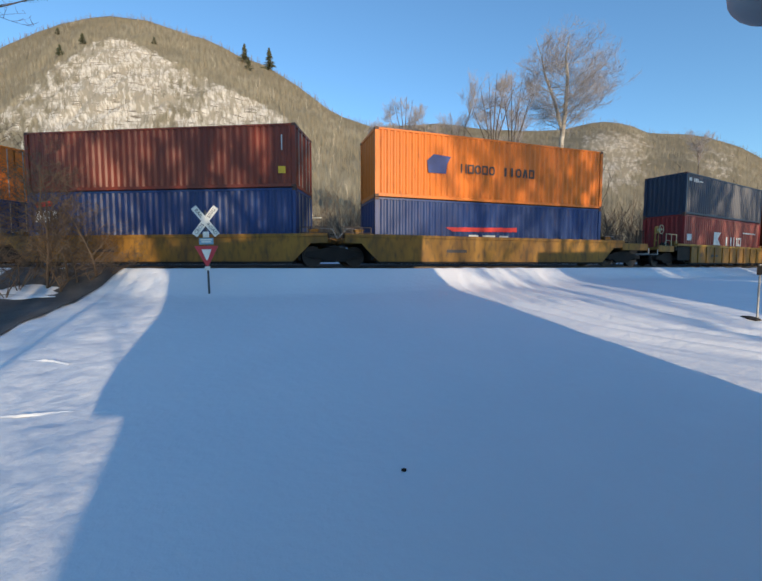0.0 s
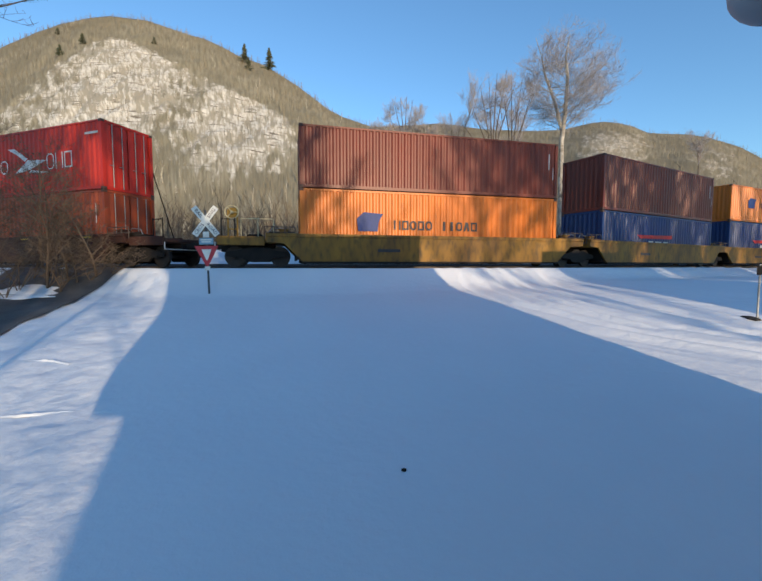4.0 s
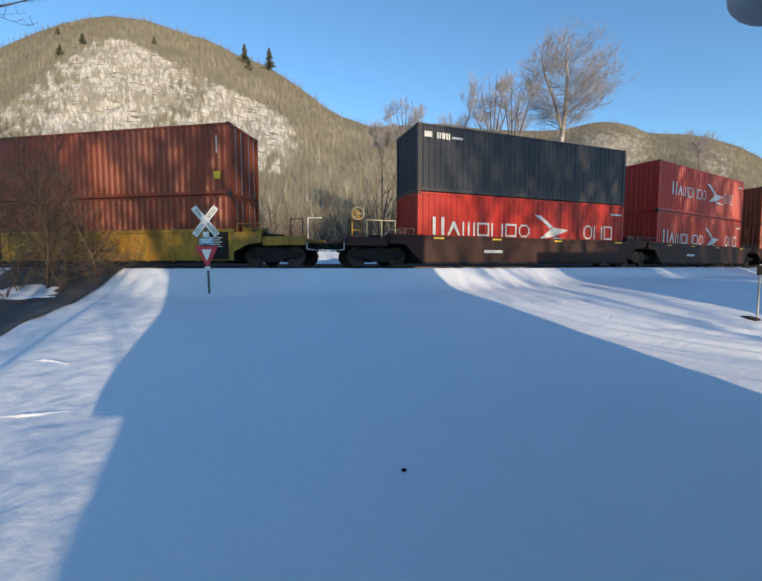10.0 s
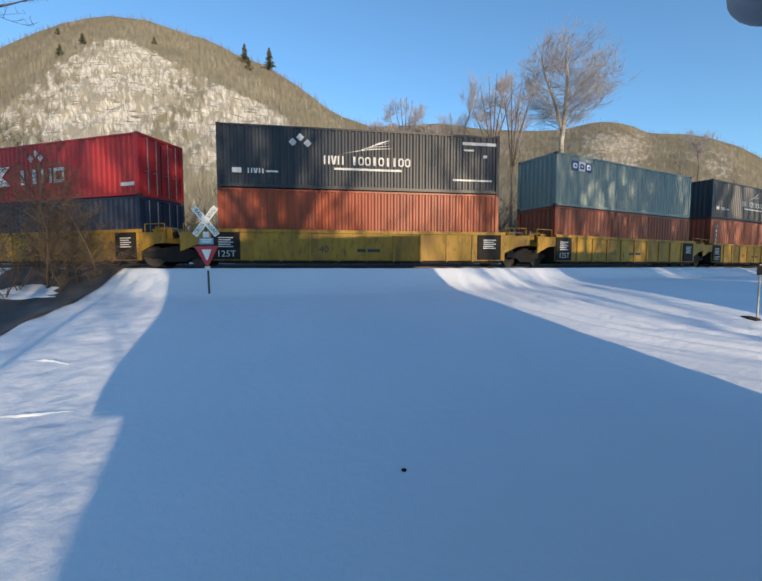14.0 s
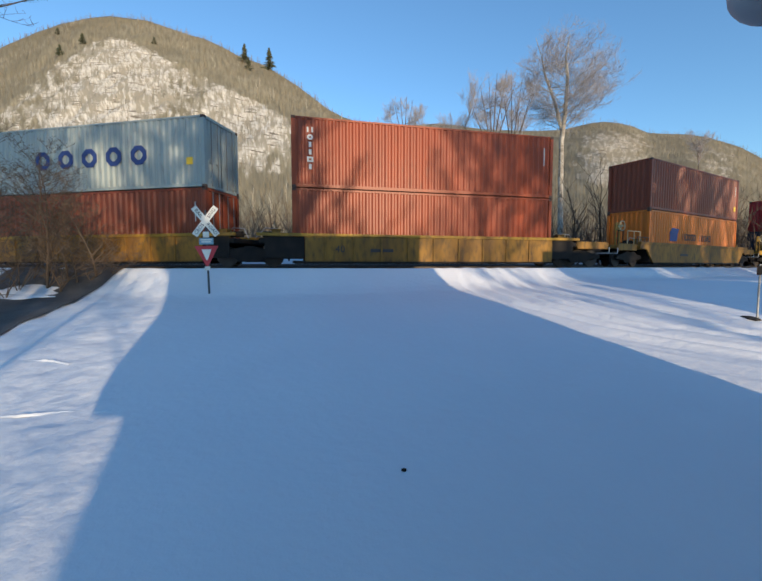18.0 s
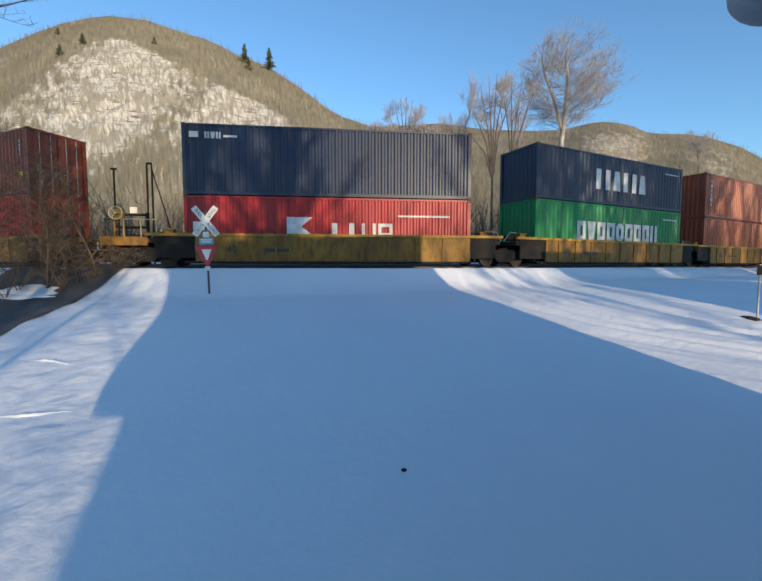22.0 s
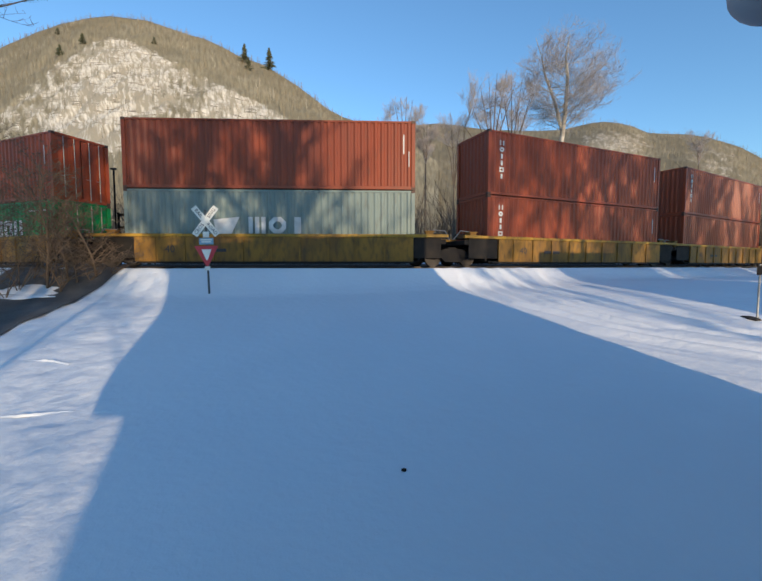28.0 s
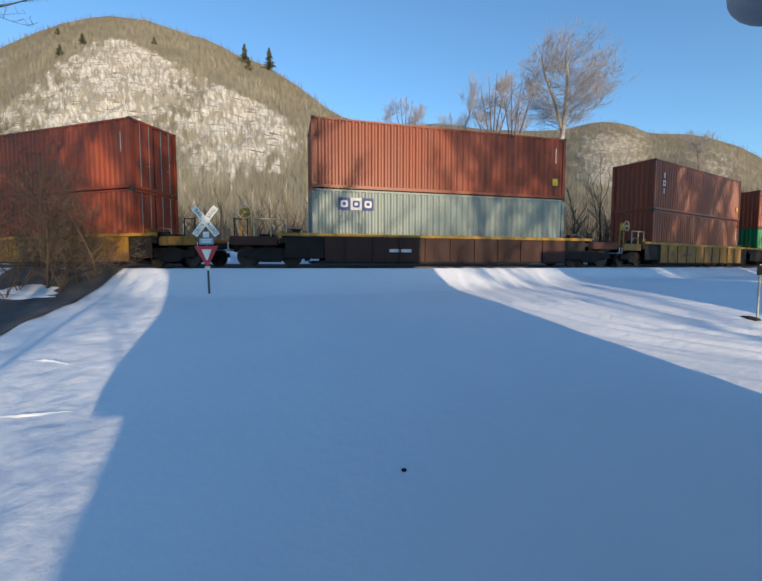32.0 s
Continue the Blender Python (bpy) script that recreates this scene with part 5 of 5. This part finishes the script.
def bogie(parent, x):
    frame_me = once("bogie_frame", lambda: prism([(-1.25, 0.42), (-1.2, 0.60), (-0.75, 0.66), (-0.4, 0.78), (0.4, 0.78), (0.75, 0.66), (1.2, 0.60), (1.25, 0.42), (0.6, 0.36), (0.42, 0.2), (-0.42, 0.2), (-0.6, 0.36)], -0.06, 0.06))
    b = part("bogie", once("bolster", lambda: boxes((-0.22, 0.22, -1.0, 1.0, 0.42, 0.85), bevel=0.03)), None, parent, "grimy black two-axle bogie")
    b.location = (x, 0, 0)
    for sy in (-1, 1):
        part("side_frame", frame_me, None, b).location = (0, sy * 1.02, 0)
    wheel = once("wheel", lambda: turned(rods(((-0.065, 0, 0), (0.065, 0, 0), 0.42), ((-0.09, 0, 0), (-0.064, 0, 0), 0.10), n=22), 90), M_WHEEL)
    for sx in (-0.89, 0.89):
        part("axle", once("axle", lambda: rods(((0, -1.1, 0), (0, 1.1, 0), 0.08))), None, b).location = (sx, 0, 0.42)
        for sy in (-1, 1):
            part("wheel", wheel, None, b).location = (sx, sy * 0.76, 0.42)


WELLS = {
    "smooth": ("weathered yellow well car with smooth sides", M_YEL, 1.33),
    "oxide": ("dark brown well car with small yellow reflectors", M_OXIDE, 1.33),
    "ribbed": ("bright yellow ribbed well car with black end panels", M_YELB, 1.52),
    "rail": ("yellow well car with a bright top rail and black ends", M_YEL, 1.36),
    "darkrail": ("grimy brown well car with a yellow top rail", M_OXIDE, 1.36),
}


def well_car(kind, m, end_front, end_rear):
    label, p, top = WELLS[kind]
    t = thing("well_car", label, "rail car", m, group="well cars of the train")
    if kind in ("smooth", "oxide"):
        sill = once("sill_" + kind, lambda: prism([(-7.45, top), (7.45, top), (7.45, 1.0), (6.75, 0.95), (6.0, 0.2), (-6.0, 0.2), (-6.75, 0.95), (-7.45, 1.0)], -0.04, 0.04), p)
    elif kind == "ribbed":
        sill = once("sill_ribbed", lambda: prism([(-6.3, top), (6.3, top), (6.3, 0.26), (-6.3, 0.26)], -0.03, 0.03), p)
    else:
        sill = once("sill_" + kind, lambda: prism([(-5.6, 1.24), (6.0, 1.24), (6.0, 0.22), (-5.6, 0.22)], -0.03, 0.03), p)
    for sy in (-1, 1):
        o = part("side_sill", sill, None, t)
        o.location = (0, sy * 1.42, 0)
        part("bottom_flange", once("flange_" + kind, lambda: boxes((-6.0, 6.0, -0.09, 0.09, 0.13, 0.215), bevel=0.01), M_BLACK), None, t).location = (0, sy * 1.42, 0)
        chord = {"smooth": (7.45, top - 0.12, top + 0.02), "oxide": (7.45, top - 0.1, top + 0.02), "ribbed": (6.32, top - 0.12, top + 0.02), "rail": (7.5, 1.245, 1.37), "darkrail": (7.5, 1.245, 1.37)}[kind]
        part("top_chord", once("chord_" + kind, lambda: boxes((-chord[0], chord[0], -0.075, 0.075, chord[1], chord[2]), bevel=0.012), M_YELB if "rail" in kind else p), None, t).location = (0, sy * 1.425, 0)
        if kind not in ("smooth", "oxide"):
            rib = once("rib_" + kind, lambda: boxes((-0.035, 0.035, -0.05, 0.05, 0.22, chord[1] - 0.005)), p)
            for k in range(9):
                part("rib", rib, None, t).location = (-4.75 + 1.19 * k, sy * 1.45, 0)
        if kind == "ribbed":
            panel = once("end_panel", lambda: boxes((-0.55, 0.55, -0.02, 0.02, 0.30, 1.46), bevel=0.006), M_BLACK)
            for x in (-5.75, 5.55):
                e = part("end_panel", panel, None, t)
                e.location = (x, sy * 1.475, 0)
                if sy < 0:
                    if x < 0:
                        part("lettering", plate_text("125T", 0.36), None, e).location = (0.02, -0.026, 0.52)
                    part("small_writing", once("small_writing", lambda: boxes(*[(-0.28, 0.3 - 0.1 * (k % 2), -0.027, -0.023, 0.80 + 0.09 * k, 0.84 + 0.09 * k) for k in range(5)]), M_WHITE), None, e)
        if "rail" in kind:
            for x0, x1 in ((-7.2, -5.62), (6.02, 7.2)):
                part("end_panel", once("dark_end%.1f" % x0, lambda: boxes((x0, x1, -0.02, 0.02, 0.36, 1.235))), None, t).location = (0, sy * 1.36, 0)
    # the well's floor, bulkheads and decks over the bogies
    part("floor", once("well_floor", lambda: boxes((-6.1, 6.1, -1.36, 1.36, 0.16, 0.25))), None, t)
    for sx in (-1, 1):
        part("bulkhead", once("bulkhead", lambda: boxes((-0.04, 0.04, -1.36, 1.36, 0.26, 1.15))), None, t).location = (sx * 6.25, 0, 0)
        dk = p if kind in ("ribbed", "smooth", "oxide") else M_BLACK
        part("end_deck", once("deck_" + kind, lambda: boxes((-0.56, 0.56, -1.36, 1.36, 0.96, 1.16), bevel=0.02), dk), None, t).location = (sx * 6.86, 0, 0)
        if kind == "ribbed":
            part("end_locker", once("locker", lambda: boxes((-0.42, 0.42, -0.3, 0.3, 1.17, 1.62), (-0.46, -0.36, -0.33, 0.33, 1.17, 1.72), (0.1, 0.2, -0.33, 0.33, 1.17, 1.68), bevel=0.02), p), None, t).location = (sx * 6.75, -0.4, 0)
            part("end_skirt", once("skirt", lambda: prism([(-0.6, 1.40), (0.62, 1.40), (0.62, 0.98), (0.1, 0.92), (-0.6, 0.62)], -0.03, 0.03), p), None, t).location = (sx * 6.9, -1.42, 0)
            part("grab_rail", once("grab", lambda: rods(((-0.5, 0, 1.4), (-0.5, 0, 1.75), 0.02), ((0.5, 0, 1.4), (0.5, 0, 1.75), 0.02), ((-0.5, 0, 1.75), (0.5, 0, 1.75), 0.02), n=6), M_YELB), None, t).location = (sx * 6.9, -1.3, 0)
    for sx in (-1, 1):
        # brake gear and low railings over the bogies
        part("brake_cylinder", once("brakecyl", lambda: turned(rods(((-0.32, 0, 1.36), (0.32, 0, 1.36), 0.13), ((0.3, 0, 1.36), (0.62, 0, 1.36), 0.03), n=12), 0), M_BLACK), None, t).location = (sx * 7.0, -0.55, 0)
        part("valve_box", once("valve_" + kind, lambda: boxes((-0.17, 0.17, -0.14, 0.14, 1.165, 1.55), (-0.21, 0.21, -0.17, 0.17, 1.50, 1.56), bevel=0.015), p), None, t).location = (sx * 6.75, -0.95, 0)
        part("air_pipe", once("airpipe", lambda: rods(((-0.5, 0, 1.2), (-0.1, 0, 1.62), 0.022), ((-0.1, 0, 1.62), (0.4, 0, 1.58), 0.022), ((0.4, 0, 1.58), (0.6, 0, 1.17), 0.022), n=6), M_ROD), None, t).location = (sx * 7.1, -0.75, 0)
        if kind in ("oxide", "smooth"):
            part("railing", once("railing_" + kind, lambda: rods(*[((x, 0, 1.12), (x, 0, 1.62), 0.02) for x in (-0.6, -0.2, 0.2, 0.6)], ((-0.6, 0, 1.62), (0.6, 0, 1.62), 0.022), ((-0.6, 0, 1.40), (0.6, 0, 1.40), 0.018), n=6), M_STEEL), None, t).location = (sx * 6.9, -1.3, 0)
    bogie(t, -7.8)
    if kind == "oxide":
        for x in (-5.2, -2.2, 1.4, 5.4):
            part("reflector", once("reflector", lambda: boxes((-0.25, 0.25, -0.006, 0.006, 1.20, 1.27)), M_DECAL), None, t).location = (x, -1.51, 0)
    # number bars and loading marks on the near side
    bars = once("bar_" + kind, lambda: boxes((-4.6, -3.6, -0.005, 0.005, 0.62, 0.75)), M_INKDARK if kind not in ("oxide", "darkrail") else M_WHITE)
    part("number_bar", bars, None, t).location = (4.2 if kind == "ribbed" else 1.75, -1.465, 0)
    if kind in ("ribbed", "rail"):
        part("lettering", plate_text("40", 0.42), None, t).location = (-4.15 if kind == "rail" else -1.8, -1.458, 0.72)
    ends = ([1] if end_front else []) + ([-1] if end_rear else [])
    for sx in ends:
        part("platform", once("platform_" + kind, lambda: boxes((-0.95, 0.95, -1.3, 1.3, 0.98, 1.14), (-0.9, 0.9, -1.32, -1.2, 0.86, 1.22), (-0.9, 0.9, 1.2, 1.32, 0.86, 1.22), bevel=0.02), p if kind != "rail" else M_YEL), None, t).location = (sx * 8.4, 0, 0)
        part("coupler", once("coupler", lambda: boxes((-0.35, 0.35, -0.16, 0.16, 0.74, 0.98), bevel=0.03)), None, t).location = (sx * 9.6, 0, 0)
        part("draft_gear", once("draft", lambda: boxes((-1.1, 1.1, -0.35, 0.35, 0.62, 0.975), bevel=0.02)), None, t).location = (sx * 8.2, 0, 0)
        part("uncoupling_rod", once("cutlever", lambda: rods(((0, -1.3, 0.70), (0, 1.2, 0.70), 0.022), ((0, -1.3, 0.70), (0, -1.3, 0.98), 0.02), n=6), M_WHITE), None, t).location = (sx * 9.38, 0, 0)
        part("stanchion", once("stanchion", lambda: rods(((0, 0, 1.1), (0, 0, 1.95), 0.024), ((0.5, 0, 1.1), (0.5, 0, 1.95), 0.024), ((0, 0, 1.9), (0.5, 0, 1.9), 0.02), n=6), M_BLACK), None, t).location = (sx * 8.9 - 0.25, -1.15, 0)
        part("toolbox", once("brakebox", lambda: boxes((-0.3, 0.3, -0.2, 0.2, 1.145, 1.32), bevel=0.02), M_BLACK), None, t).location = (sx * 7.9, -0.9, 0)
        if sx > 0:
            bogie(t, 7.8)
        else:
            # brake wheel on its stand, ladder and rail at the rear platform
            def wheel_ring():
                bm = bmesh.new()
                pts = [(0.26 * math.cos(k * math.tau / 14), 0, 2.18 + 0.26 * math.sin(k * math.tau / 14)) for k in range(15)]
                for a, b in zip(pts[:-1], pts[1:]):
                    rod(bm, a, b, 0.022, 6)
                for k in (0, 5, 9):
                    rod(bm, (0, 0, 2.18), pts[k], 0.016, 5)
                rod(bm, (0, -0.03, 2.18), (0, 0.22, 2.18), 0.05, 8)
                return bm
            stand = part("brake_stand", once("brakestand", lambda: boxes((-0.21, -0.15, -0.03, 0.03, 1.14, 2.3), (0.15, 0.21, -0.03, 0.03, 1.14, 2.3), (-0.15, 0.15, -0.02, 0.02, 1.95, 2.38), (-0.15, 0.15, -0.02, 0.02, 1.5, 1.55), bevel=0.008), M_YELB), None, t, "yellow brake stand")
            stand.location = (-8.75, -0.9, 0)
            w = part("brake_wheel", once("brakewheel", wheel_ring, M_DECKPAINT), None, stand)
            w.location = (0.0, -0.25, 0)
            part("hand_rail", once("handrail", lambda: rods(((-0.9, 0, 1.92), (0.35, 0, 1.92), 0.022), ((-0.9, 0, 1.12), (-0.9, 0, 1.92), 0.02), ((0.35, 0, 1.12), (0.35, 0, 1.92), 0.02), ((-0.25, 0, 1.12), (-0.25, 0, 1.92), 0.018), n=6), M_DECKPAINT), None, t).location = (-7.5, -1.26, 0)
    return t


# colour, height and marking of the upper and the lower load, and the car below, from the front backwards
CARS = [
    (46.0, "brown", T, "", "brown", T, "", "smooth"),
    (31.5, "navy", T, "code_small", "darkred", TZ, "capital_lo", "rail"),
    (10.69, "orange", TZ, "square_words", "blue", T, "block_mid", "smooth"),
    (-4.74, "maroon", T, "decal", "blue", TZ, "block_small", "smooth"),
    (-20.08, "orange", T, "square_words", "blue", TZ, "block_mid", "smooth"),
    (-35.58, "maroon", TZ, "code_right", "blue", T, "block_mid", "smooth"),
    (-51.07, "maroon", T, "code_right", "orange", TZ, "square_words", "smooth"),
    (-71.47, "red", TZ, "gull_hi", "rust", TZ, "stack_mark", "oxide"),
    (-87.0, "slate", TZ, "wing", "rust", TZ, "", "oxide"),
    (-102.71, "rust", TZ, "stack_mark", "rust", TZ, "", "oxide"),
    (-118.38, "red", TZ, "gull_hi", "red", TZ, "gull_lo", "oxide"),
    (-133.99, "slate", TZ, "code_small", "red", TZ, "gull_lo", "oxide"),
    (-153.91, "brown", TZ, "decal", "brown", T, "", "ribbed"),
    (-169.48, "slate", T, "wing", "rust", TZ, "stack_mark", "ribbed"),
    (-185.15, "grey", T, "three_squares", "brown", T, "", "ribbed"),
    (-200.63, "slate", T, "wing_diamond", "rust", TZ, "", "ribbed"),
    (-216.09, "crimson", T, "capital_hi", "navy", T, "code_small", "ribbed"),
    (-236.13, "brown", TZ, "decal", "orange", TZ, "square_words", "smooth"),
    (-256.18, "rust", TZ, "stack_mark", "rust", TZ, "", "rail"),
    (-271.84, "silver", TZ, "five_dark", "brown", TZ, "stack_mark", "rail"),
    (-287.65, "rust", TZ, "stack_mark", "rust", TZ, "code_right", "rail"),
    (-303.44, "navy", T, "wide_hi", "green", TZ, "wide_lo", "rail"),
    (-319.13, "navy", TZ, "code_small", "crimson", T, "capital_lo", "rail"),
    (-338.77, "brown", TZ, "decal", "red", TZ, "white_small", "rail"),
    (-358.57, "white", T, "red_small", "darkred", TZ, "stack_short", "smooth"),
    (-378.25, "rust", TZ, "stack_mark", "rust", TZ, "", "rail"),
    (-393.76, "rust", TZ, "stack_mark", "rust", TZ, "stack_mark", "rail"),
    (-409.4, "brown", TZ, "code_right", "grey", TZ, "white_row", "rail"),
    (-425.02, "rust", TZ, "stack_mark", "green", T, "wide_lo", "rail"),
    (-440.72, "brown", TZ, "stack_short", "brown", TZ, "code_right", "rail"),
    (-460.35, "brown", TZ, "decal", "grey", TZ, "three_squares", "darkrail"),
    (-479.97, "rust", TZ, "stack_mark", "rust", TZ, "", "rail"),
]
TRAIN = []
for i, (s0, c1, h1, k1, c2, h2, k2, kind) in enumerate(CARS):
    front = i > 0 and CARS[i - 1][0] - s0 > 17
    rear = i + 1 == len(CARS) or s0 - CARS[i + 1][0] > 17
    m = riding(s0)
    TRAIN.append((well_car(kind, m, front, rear), s0, 0.0))
    TRAIN.append((container(c2, h2, k2, "riding in a well car", m @ Matrix.Translation((0, 0, 0.36))), s0, 0.36))
    TRAIN.append((container(c1, h1, k1, "on a %s one" % NAMES[c2], m @ Matrix.Translation((0, 0, 0.364 + h2))), s0, 0.364 + h2))


def motions():
    """The train rolls past from the house's left to its right."""
    times = np.arange(0, 32.01, 0.5)
    shift = V * times + np.interp(times, list(DEV), list(DEV.values()))
    for ob, s0, z in TRAIN:
        up = Matrix.Translation((0, 0, z))
        walk(ob, [(float(t), riding(s0 + float(d)) @ up) for t, d in zip(times, shift)])


motions()
